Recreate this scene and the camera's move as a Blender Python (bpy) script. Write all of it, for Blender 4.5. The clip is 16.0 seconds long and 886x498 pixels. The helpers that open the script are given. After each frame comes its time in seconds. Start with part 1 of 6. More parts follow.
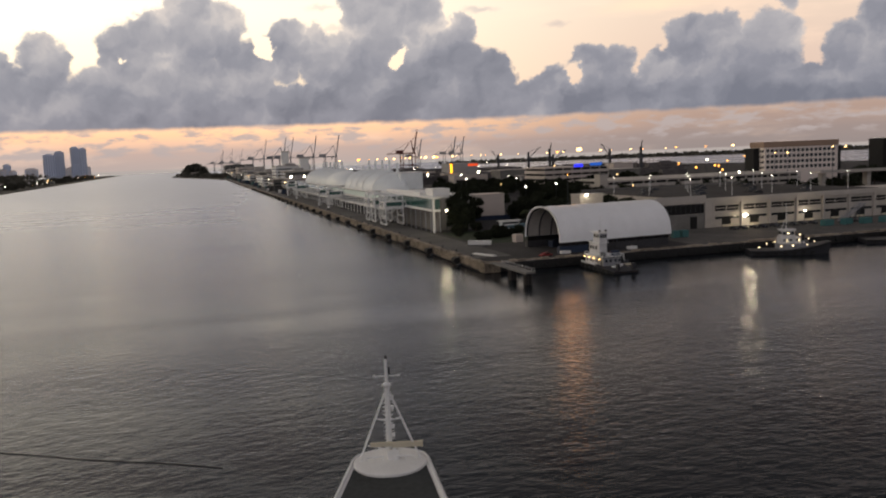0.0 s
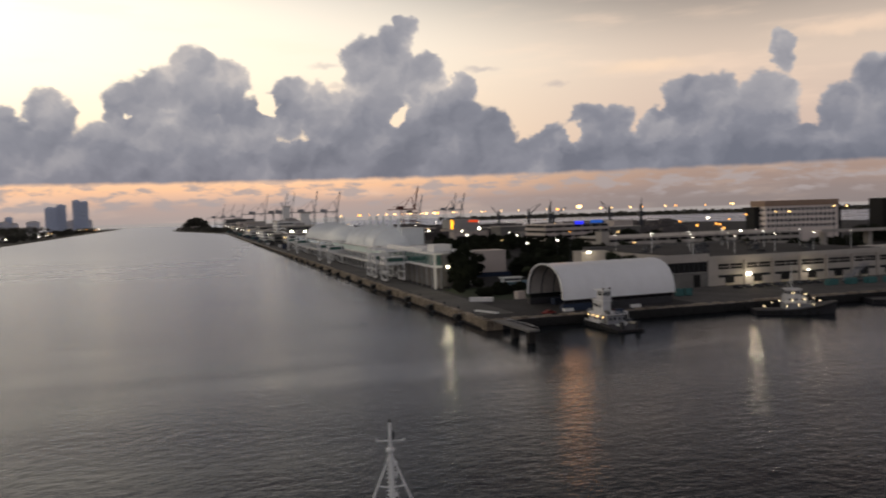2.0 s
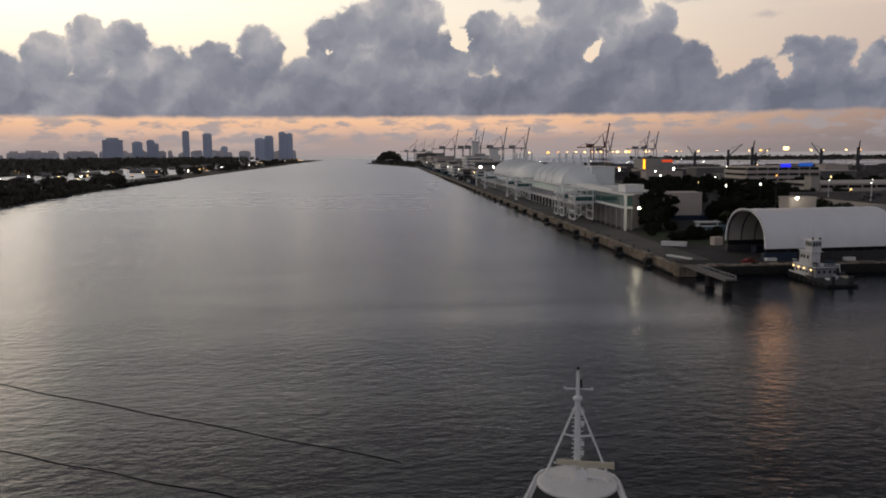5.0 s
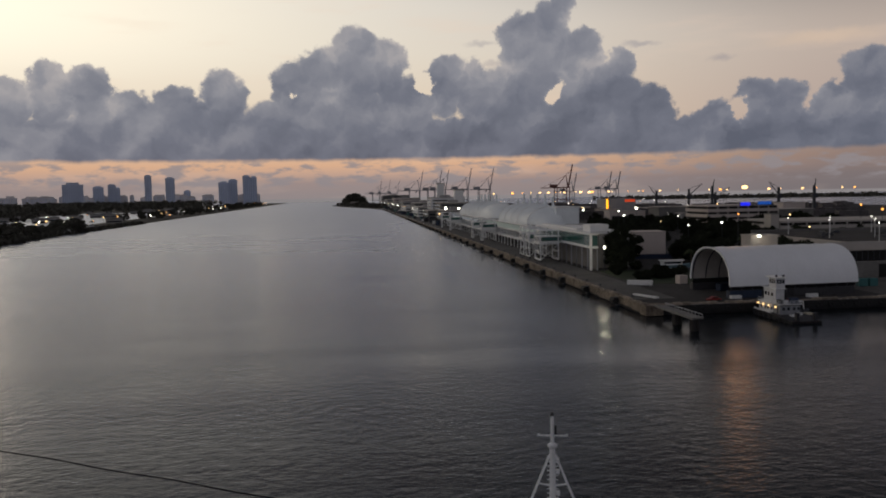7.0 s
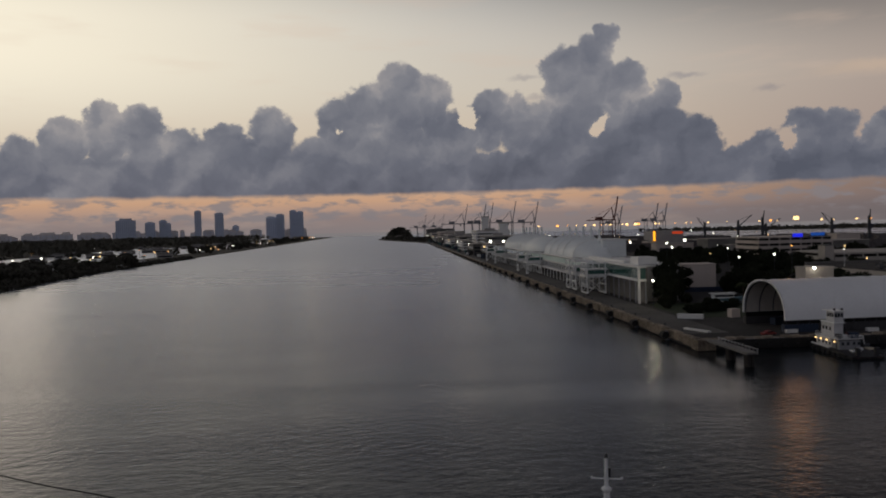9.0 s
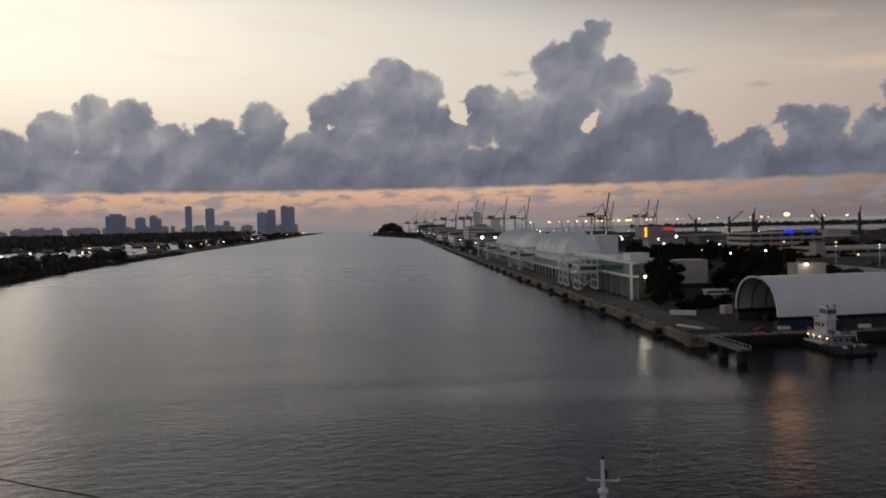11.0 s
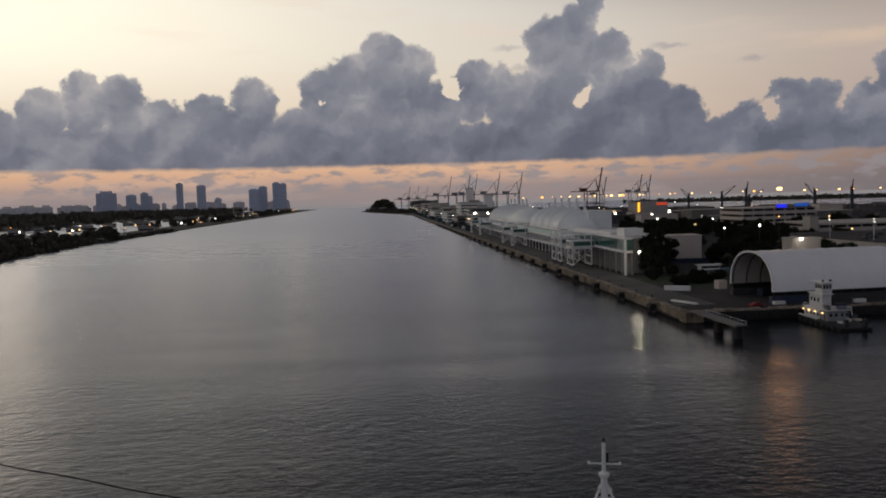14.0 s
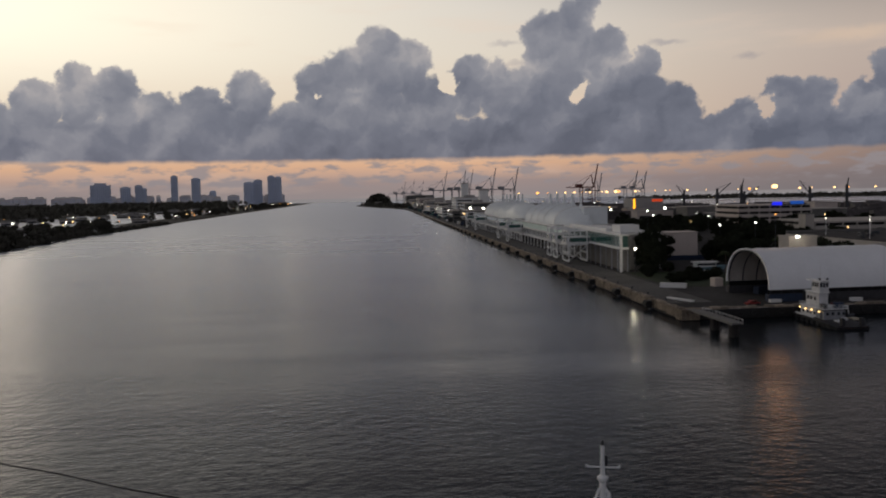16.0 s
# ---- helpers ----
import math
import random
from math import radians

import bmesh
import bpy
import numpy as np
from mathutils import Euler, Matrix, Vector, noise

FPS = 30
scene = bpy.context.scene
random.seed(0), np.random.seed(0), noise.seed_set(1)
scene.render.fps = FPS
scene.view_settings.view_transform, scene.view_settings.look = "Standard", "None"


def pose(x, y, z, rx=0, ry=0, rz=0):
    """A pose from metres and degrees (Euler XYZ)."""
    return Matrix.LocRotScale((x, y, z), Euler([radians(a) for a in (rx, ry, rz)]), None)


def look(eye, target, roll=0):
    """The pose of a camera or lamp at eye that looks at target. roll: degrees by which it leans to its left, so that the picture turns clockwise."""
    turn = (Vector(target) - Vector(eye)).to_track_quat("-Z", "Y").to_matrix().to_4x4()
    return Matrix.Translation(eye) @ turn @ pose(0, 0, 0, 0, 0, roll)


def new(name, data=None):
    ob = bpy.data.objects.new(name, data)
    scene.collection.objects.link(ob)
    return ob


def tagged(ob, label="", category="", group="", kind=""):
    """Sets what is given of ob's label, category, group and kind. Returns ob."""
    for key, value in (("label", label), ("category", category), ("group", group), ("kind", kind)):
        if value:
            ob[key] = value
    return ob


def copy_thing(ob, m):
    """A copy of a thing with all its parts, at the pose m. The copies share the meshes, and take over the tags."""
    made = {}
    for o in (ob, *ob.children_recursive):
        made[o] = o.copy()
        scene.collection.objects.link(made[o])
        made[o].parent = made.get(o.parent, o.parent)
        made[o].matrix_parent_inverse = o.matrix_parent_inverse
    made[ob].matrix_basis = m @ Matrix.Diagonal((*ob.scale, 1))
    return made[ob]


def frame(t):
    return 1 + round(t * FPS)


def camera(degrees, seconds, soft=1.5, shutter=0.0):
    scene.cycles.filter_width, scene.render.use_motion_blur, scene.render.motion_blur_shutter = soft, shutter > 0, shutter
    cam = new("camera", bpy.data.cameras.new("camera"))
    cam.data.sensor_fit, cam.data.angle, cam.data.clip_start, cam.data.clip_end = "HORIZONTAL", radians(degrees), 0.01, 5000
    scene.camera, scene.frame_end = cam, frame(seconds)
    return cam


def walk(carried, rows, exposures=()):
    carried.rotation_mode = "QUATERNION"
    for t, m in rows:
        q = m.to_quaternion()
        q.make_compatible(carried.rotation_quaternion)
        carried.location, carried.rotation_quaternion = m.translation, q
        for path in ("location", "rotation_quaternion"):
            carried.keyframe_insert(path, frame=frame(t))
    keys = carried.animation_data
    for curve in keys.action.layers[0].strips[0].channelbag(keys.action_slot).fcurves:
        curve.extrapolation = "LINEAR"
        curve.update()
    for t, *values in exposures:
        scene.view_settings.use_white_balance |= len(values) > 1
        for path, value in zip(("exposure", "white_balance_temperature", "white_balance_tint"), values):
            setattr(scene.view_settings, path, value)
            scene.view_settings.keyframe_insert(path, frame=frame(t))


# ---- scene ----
cam = camera(57.1, 16.0, soft=1.9, shutter=0.5)

# seconds, eye x, eye y, yaw, pitch, roll; the eye is 40 m over the water
PATH = [
    (0, 0.06, -9.33, -17.25, -6.57, -2.29),
    (0.5, 0.07, -8.58, -18.91, -4.90, -2.58),
    (1, 0.08, -7.87, -20.08, -3.33, -2.19),
    (1.5, 0.08, -7.18, -19.86, -2.59, -2.31),
    (2, 0.09, -6.52, -17.42, -2.65, -1.81),
    (2.5, 0.08, -5.88, -10.89, -1.50, -1.55),
    (3, 0.08, -5.26, -7.59, -2.10, -2.04),
    (3.5, 0.08, -4.66, -5.57, -6.11, -2.35),
    (4, 0.07, -4.08, -4.93, -5.85, -0.29),
    (4.2, 0.07, -3.86, -4.52, -6.88, 0.01),
    (6.3, 0.03, -1.64, -4.90, -5.20, -1.72),
    (6.5, 0.03, -1.44, -5.42, -4.29, -1.62),
    (7, 0.02, -0.95, -6.75, -3.93, -1.07),
    (7.5, 0.01, -0.47, -4.99, -3.61, -0.33),
    (8, 0.00, 0.00, -3.26, -3.50, -1.26),
    (8.5, -0.01, 0.46, -3.99, -2.21, -1.68),
    (9, -0.02, 0.92, -3.66, -1.52, -1.47),
    (9.2, -0.02, 1.10, -3.36, -1.60, -1.46),
    (11.3, -0.04, 2.98, -4.77, -1.93, -1.35),
    (11.5, -0.04, 3.16, -5.29, -2.24, -1.39),
    (12, -0.04, 3.61, -4.88, -2.56, -1.54),
    (12.5, -0.04, 4.06, -4.34, -2.33, -1.84),
    (13, -0.03, 4.51, -4.66, -2.01, -2.09),
    (13.5, -0.03, 4.98, -4.68, -2.68, -1.80),
    (14, -0.02, 5.45, -4.72, -3.53, -1.65),
    (14.5, -0.00, 5.92, -4.77, -2.76, -1.82),
    (15, 0.02, 6.41, -5.45, -3.54, -1.67),
    (15.5, 0.04, 6.91, -6.01, -3.16, -1.58),
    (16, 0.06, 7.42, -5.07, -3.90, -1.18),
]


def aim(x, y, yaw, pitch, roll):
    a, b = radians(yaw), radians(pitch)
    ahead = Vector((-math.sin(a) * math.cos(b), math.cos(a) * math.cos(b), math.sin(b)))
    eye = Vector((x, y, 40.0))
    return look(eye, eye + ahead * 100, roll)


# seconds, stops, kelvin, tint
EXPOSURES = [(0.0, 0.60, 7050, 10), (0.5, 0.80, 7050, 10), (1.0, 0.48, 6900, 10), (1.2, 0.38, 6900, 10), (2.0, 0.36, 6900, 10), (2.5, -0.12, 6500, 10), (3.0, -0.26, 6600, 10), (3.5, -0.06, 6820, 10), (4.0, 0.18, 6750, 10), (6.5, -0.05, 6420, 10), (7.0, -0.22, 6420, 10), (8.0, -0.19, 6420, 10), (9.0, -0.52, 6420, 10), (11.5, -0.20, 6420, 10), (16.0, -0.20, 6420, 10)]
walk(cam, [(t, aim(*r)) for t, *r in PATH], EXPOSURES)

# ---------------------------------------------------------------- world and sun
world = bpy.data.worlds.new("dawn_sky")
scene.world = world
world.use_nodes = True
wt = world.node_tree
wt.nodes.clear()


def wn(kind, **sets):
    node = wt.nodes.new(kind)
    for key, value in sets.items():
        if key == "op":
            node.operation = value
        else:
            node.inputs[int(key[1:])].default_value = value
    return node


def wire(a, b, i=0, o=0):
    wt.links.new(a.outputs[o], b.inputs[i])


def wmath(op, a, b=None, clamp=False):
    node = wt.nodes.new("ShaderNodeMath")
    node.operation, node.use_clamp = op, clamp
    for i, v in enumerate((a, b)):
        if v is None:
            continue
        if isinstance(v, (int, float)):
            node.inputs[i].default_value = v
        else:
            wt.links.new(v, node.inputs[i])
    return node.outputs[0]


def wsmooth(v, lo, hi, a=0.0, b=1.0):
    node = wt.nodes.new("ShaderNodeMapRange")
    node.interpolation_type = "SMOOTHSTEP"
    wt.links.new(v, node.inputs[0])
    for i, q in enumerate((lo, hi, a, b)):
        node.inputs[i + 1].default_value = q
    return node.outputs[0]


def wmix(fac, a, b):
    node = wt.nodes.new("ShaderNodeMix")
    node.data_type = "RGBA"
    for i, v in ((0, fac), (6, a), (7, b)):
        if isinstance(v, (int, float)):
            node.inputs[i].default_value = v
        elif isinstance(v, tuple):
            node.inputs[i].default_value = (*v, 1)
        else:
            wt.links.new(v, node.inputs[i])
    return node.outputs[2]


def wramp(v, stops):
    node = wt.nodes.new("ShaderNodeValToRGB")
    els = node.color_ramp.elements
    while len(els) < len(stops):
        els.new(0.5)
    for e, (p, c) in zip(els, stops):
        e.position, e.color = p, (*c, 1)
    wt.links.new(v, node.inputs[0])
    return node.outputs[0]


coord = wt.nodes.new("ShaderNodeTexCoord")
split = wt.nodes.new("ShaderNodeSeparateXYZ")
wire(coord, split)
sx, sy, sz = split.outputs
az = wmath("MULTIPLY", wmath("ARCTAN2", sx, sy), 57.2958)
el = wmath("MULTIPLY", wmath("ARCSINE", sz), 57.2958)


def wvec(x, y, z=0.0):
    node = wt.nodes.new("ShaderNodeCombineXYZ")
    for i, v in enumerate((x, y, z)):
        if isinstance(v, (int, float)):
            node.inputs[i].default_value = v
        else:
            wt.links.new(v, node.inputs[i])
    return node.outputs[0]


def wnoise(vec, scale, detail=6.0, rough=0.55):
    node = wt.nodes.new("ShaderNodeTexNoise")
    wt.links.new(vec, node.inputs["Vector"])
    node.inputs["Scale"].default_value, node.inputs["Detail"].default_value = scale, detail
    node.inputs["Roughness"].default_value = rough
    return node


def vadd(a, b, op="ADD"):
    node = wt.nodes.new("ShaderNodeVectorMath")
    node.operation = op
    for i, v in enumerate((a, b)):
        if isinstance(v, tuple):
            node.inputs[i].default_value = v
        else:
            wt.links.new(v, node.inputs[i])
    return node.outputs[0]


flat = wvec(az, el)

# clear sky: orange over the horizon, pale yellow above, brighter towards the hidden sun on the left
elev = wsmooth(el, -1.0, 60.0)
low = wramp(wmath("DIVIDE", el, 24.0, True), [
    (0.0, (0.335, 0.28, 0.275)), (0.035, (0.385, 0.295, 0.275)), (0.06, (0.62, 0.405, 0.305)), (0.085, (0.80, 0.48, 0.30)),
    (0.2, (0.86, 0.68, 0.50)), (0.4, (0.84, 0.75, 0.63)), (0.62, (0.79, 0.745, 0.68)), (1.0, (0.66, 0.65, 0.65))])
glow = wmath("MULTIPLY", wsmooth(az, 14.0, -34.0), wsmooth(az, -110.0, -40.0))
sky = wmix(wmath("MULTIPLY", glow, wsmooth(el, 2.5, 12.0)), low, (1.40, 1.27, 1.0))
dusk = wsmooth(az, 6.0, 38.0)
sky = wmix(wmath("MULTIPLY", dusk, 0.88), sky, wramp(wmath("DIVIDE", el, 24.0, True), [
    (0.0, (0.195, 0.168, 0.172)), (0.09, (0.235, 0.187, 0.182)), (0.2, (0.47, 0.365, 0.335)), (0.4, (0.54, 0.435, 0.375)), (0.6, (0.52, 0.445, 0.405)), (1.0, (0.43, 0.395, 0.40))]))

# the upper and rear sky, from the sky model
nishita = wt.nodes.new("ShaderNodeTexSky")
nishita.sky_type, nishita.sun_disc = "NISHITA", False
nishita.sun_elevation, nishita.sun_rotation = radians(4.0), radians(-34.0)
dome = wt.nodes.new("ShaderNodeVectorMath")
dome.operation = "SCALE"
wire(nishita, dome)
dome.inputs[3].default_value = 0.10
upper = wmix(0.86, dome.outputs[0], wmix(wsmooth(az, -30.0, 32.0), (0.238, 0.234, 0.262), (0.034, 0.033, 0.042)))
behind = wmath("MULTIPLY", wsmooth(wmath("ABSOLUTE", az), 85.0, 130.0), wsmooth(el, 60.0, 25.0))
upper = wmix(behind, upper, (0.245, 0.245, 0.28))
over = wmath("ADD", el, wsmooth(az, -10.0, 40.0, 0.0, 5.0))
rear = wmath("MAXIMUM", wsmooth(over, 13.5, 23.0), wsmooth(wmath("ABSOLUTE", az), 60.0, 110.0))
sky = wmix(rear, sky, upper)

# high thin veils
veil = wnoise(wvec(wmath("MULTIPLY", az, 0.09), wmath("MULTIPLY", el, 0.5)), 1.0, 5.0)
sky = wmix(wmath("MULTIPLY", wsmooth(veil.outputs[0], 0.5, 0.72), 0.22), sky, (0.95, 0.70, 0.54))

for wa, we, wl, wc, wf in ((20.4, 9.7, 1.7, (0.36, 0.34, 0.37), 0.55), (9.6, 10.2, 1.5, (0.40, 0.37, 0.39), 0.45), (10.4, 8.9, 1.2, (0.42, 0.38, 0.39), 0.45), (25.6, 8.4, 1.1, (0.36, 0.33, 0.35), 0.5), (31.8, 9.3, 5.0, (0.80, 0.60, 0.44), 0.5), (44.0, 10.6, 6.0, (0.80, 0.60, 0.46), 0.45)):
    gap = wt.nodes.new("ShaderNodeVectorMath")
    gap.operation = "LENGTH"
    drift = wnoise(flat, 0.9, 4.0, 0.6)
    wavy = vadd(flat, vadd(vadd(drift.outputs[1], (0.5, 0.5, 0.5), "SUBTRACT"), (1.2, 0.9, 0.0), "MULTIPLY"))
    wt.links.new(vadd(vadd(wavy, (wa, we, 0.0), "SUBTRACT"), (1.0 / wl, 3.2 if wl < 2 else 1.5, 0.0), "MULTIPLY"), gap.inputs[0])
    sky = wmix(wmath("MULTIPLY", wsmooth(gap.outputs["Value"], 1.0, 0.1), wf), sky, wc)

# small grey cloudlets in the clear band over the horizon
strip = wnoise(wvec(wmath("MULTIPLY", az, 0.5), wmath("MULTIPLY", el, 1.5), 4.0), 1.0, 5.0, 0.55)
inband = wmath("MULTIPLY", wsmooth(el, 0.3, 0.9), wsmooth(el, 2.9, 2.0))
sky = wmix(wmath("MULTIPLY", wmath("MULTIPLY", wsmooth(strip.outputs[0], 0.46, 0.62), inband), 0.85), sky, (0.32, 0.285, 0.295))

# the cumulus bank: rounded towers on one flat base
PUFFS_A = [
    (-23.6, 4.6, 1.7), (-21.1, 6.3, 1.5), (-18.6, 7.2, 1.5), (-16.4, 7.0, 1.6), (-13.9, 5.8, 1.5), (-11.2, 6.2, 1.5), (-8.0, 6.7, 1.7),
    (-3.5, 7.5, 1.6), (-1.4, 8.3, 1.9), (1.0, 9.6, 1.9), (3.2, 9.3, 1.5), (-0.6, 5.8, 2.9), (1.6, 5.0, 2.2), (-5.0, 4.3, 2.3), (4.5, 6.0, 2.1), (-9.7, 5.3, 1.5), (-12.6, 5.0, 1.7)]
PUFFS_B = [
    (7.1, 8.3, 1.6), (9.1, 7.6, 1.5), (12.3, 10.6, 1.7), (14.4, 11.4, 1.5), (15.3, 12.9, 0.85), (16.4, 9.4, 1.5), (13.6, 9.0, 2.1),
    (11.6, 6.6, 2.3), (18.9, 8.6, 1.0), (18.1, 6.4, 2.3), (21.0, 5.3, 1.9), (15.8, 5.2, 2.7), (25.6, 4.4, 1.5), (27.6, 5.8, 1.5)]
PUFFS_C = [
    (29.5, 5.9, 1.3), (32.2, 5.4, 1.2), (34.1, 7.1, 1.5), (36.3, 6.7, 1.9), (39.2, 6.5, 1.9), (38.0, 4.2, 2.7), (43.6, 6.1, 1.4),
    (45.9, 7.3, 1.8), (47.7, 7.8, 1.5), (48.2, 5.5, 2.3), (44.2, 4.1, 2.3), (40.4, 10.0, 0.9), (-28.0, 6.0, 2.6), (53.0, 6.4, 3.2)]
HOLES = [(14.7, 6.8, 0.9), (26.9, 5.0, 1.1), (5.6, 7.4, 0.75), (-3.2, 7.0, 0.5)]
warp = wnoise(flat, 0.38, 7.0, 0.55)
bent = vadd(flat, vadd(vadd(warp.outputs[1], (0.5, 0.5, 0.5), "SUBTRACT"), (2.4, 2.0, 0.0), "MULTIPLY"))
warp2 = wnoise(flat, 1.15, 6.0, 0.62)
bent = vadd(bent, vadd(vadd(warp2.outputs[1], (0.5, 0.5, 0.5), "SUBTRACT"), (0.95, 0.95, 0.0), "MULTIPLY"))
warp3 = wnoise(flat, 3.1, 5.0, 0.6)
bent = vadd(bent, vadd(vadd(warp3.outputs[1], (0.5, 0.5, 0.5), "SUBTRACT"), (0.36, 0.36, 0.0), "MULTIPLY"))
field = None
for ca, ce, cr in PUFFS_A + PUFFS_B + PUFFS_C:
    off = vadd(bent, (ca, ce, 0.0), "SUBTRACT")
    off = vadd(off, vadd(off, (1.0, 0.44, 1.0), "MULTIPLY"), "MAXIMUM")
    gap = wt.nodes.new("ShaderNodeVectorMath")
    gap.operation = "LENGTH"
    wt.links.new(off, gap.inputs[0])
    v = wmath("MULTIPLY_ADD", gap.outputs["Value"], -1.0 / cr)
    v.node.inputs[2].default_value = 1.0
    if field is None:
        field = v
    else:
        node = wt.nodes.new("ShaderNodeMath")
        node.operation = "SMOOTH_MAX"
        wt.links.new(field, node.inputs[0]), wt.links.new(v, node.inputs[1])
        node.inputs[2].default_value = 0.12
        field = node.outputs[0]
ragged = wt.nodes.new("ShaderNodeSeparateXYZ")
wt.links.new(bent, ragged.inputs[0])
bank = wmath("MULTIPLY", wmath("SUBTRACT", 5.1, ragged.outputs[1]), 0.8)
field = wmath("MAXIMUM", field, wmath("MINIMUM", bank, 0.8))
# thin places where the warm sky shows through
for ca, ce, cr in HOLES:
    gap = wt.nodes.new("ShaderNodeVectorMath")
    gap.operation = "LENGTH"
    wt.links.new(vadd(vadd(bent, (ca, ce, 0.0), "SUBTRACT"), (1.0, 0.75, 1.0), "MULTIPLY"), gap.inputs[0])
    field = wmath("SUBTRACT", field, wsmooth(gap.outputs["Value"], cr, 0.0, 0.0, 0.9))
cover = wsmooth(field, -0.06, 0.15)
foot = wnoise(wvec(wmath("MULTIPLY", az, 0.5), 0.0, 2.0), 1.0, 4.0)
based = wmath("ADD", el, wmath("MULTIPLY", wmath("SUBTRACT", foot.outputs[0], 0.5), 0.5))
cover = wmath("MULTIPLY", cover, wsmooth(based, 2.25, 2.62))
cover = wmath("MULTIPLY", cover, wsmooth(wmath("ABSOLUTE", az), 75.0, 60.0))
# billows: the side towards the light is paler than the one away from it
def shaded_noise(scale, shift, rough, seed):
    """Noise less the same noise a step away from the light: lit and shaded flanks."""
    p = wnoise(vadd(bent, (0.0, 0.0, seed)), scale, 4.0, rough)
    q = wnoise(vadd(bent, (shift * 0.55, -shift, seed)), scale, 4.0, rough)
    return wmath("SUBTRACT", p.outputs[0], q.outputs[0])


def knobs(scale, shift, seed):
    """Rounded heads, each paler on its upper side."""
    out = []
    for dx, dy in ((0.0, 0.0), (shift * 0.5, -shift)):
        v = wt.nodes.new("ShaderNodeTexVoronoi")
        v.feature = "SMOOTH_F1"
        v.inputs["Scale"].default_value, v.inputs["Smoothness"].default_value = scale, 0.35
        wt.links.new(vadd(bent, (dx, dy, seed)), v.inputs["Vector"])
        out.append(v.outputs["Distance"])
    return wmath("SUBTRACT", out[1], out[0])


billow = wmath("ADD", wmath("MULTIPLY", shaded_noise(0.22, 1.3, 0.42, 7.0), 1.45), wmath("MULTIPLY", shaded_noise(0.75, 0.45, 0.5, 2.0), 0.32))
knob = wmath("ADD", wmath("MULTIPLY", knobs(0.36, 0.8, 0.0), 0.40), wmath("MULTIPLY", knobs(1.05, 0.3, 3.0), 0.13))
height = wsmooth(el, 2.2, 9.5)
tone = wmath("ADD", wmath("ADD", wmath("MULTIPLY", height, 0.42), 0.18), wmath("ADD", billow, knob))
tone = wmath("ADD", tone, wmath("MULTIPLY", wsmooth(field, 0.42, 0.0), 0.18))
tone = wmath("ADD", tone, wsmooth(az, 4.0, -24.0, 0.0, 0.22))
body = wramp(tone, [(0.0, (0.118, 0.132, 0.176)), (0.35, (0.180, 0.193, 0.242)), (0.7, (0.295, 0.297, 0.335)), (1.0, (0.49, 0.455, 0.45))])
sky = wmix(wmath("MULTIPLY", cover, 0.97), sky, body)
# far water beyond the last of the sheet
sky = wmix(wsmooth(el, -0.17, -0.24), sky, (0.30, 0.275, 0.275))

back = wt.nodes.new("ShaderNodeBackground")
wt.links.new(sky, back.inputs[0])
back.inputs[1].default_value = 1.0
out = wt.nodes.new("ShaderNodeOutputWorld")
wire(back, out)

sun_data = bpy.data.lights.new("sun", "SUN")
sun_data.energy, sun_data.angle, sun_data.color = 0.12, radians(25), (1.0, 0.80, 0.58)
sun = new("sun", sun_data)
sun.matrix_world = look((0, 0, 300), (math.sin(radians(34)) * 100, -math.cos(radians(34)) * 100, 300 - 16))

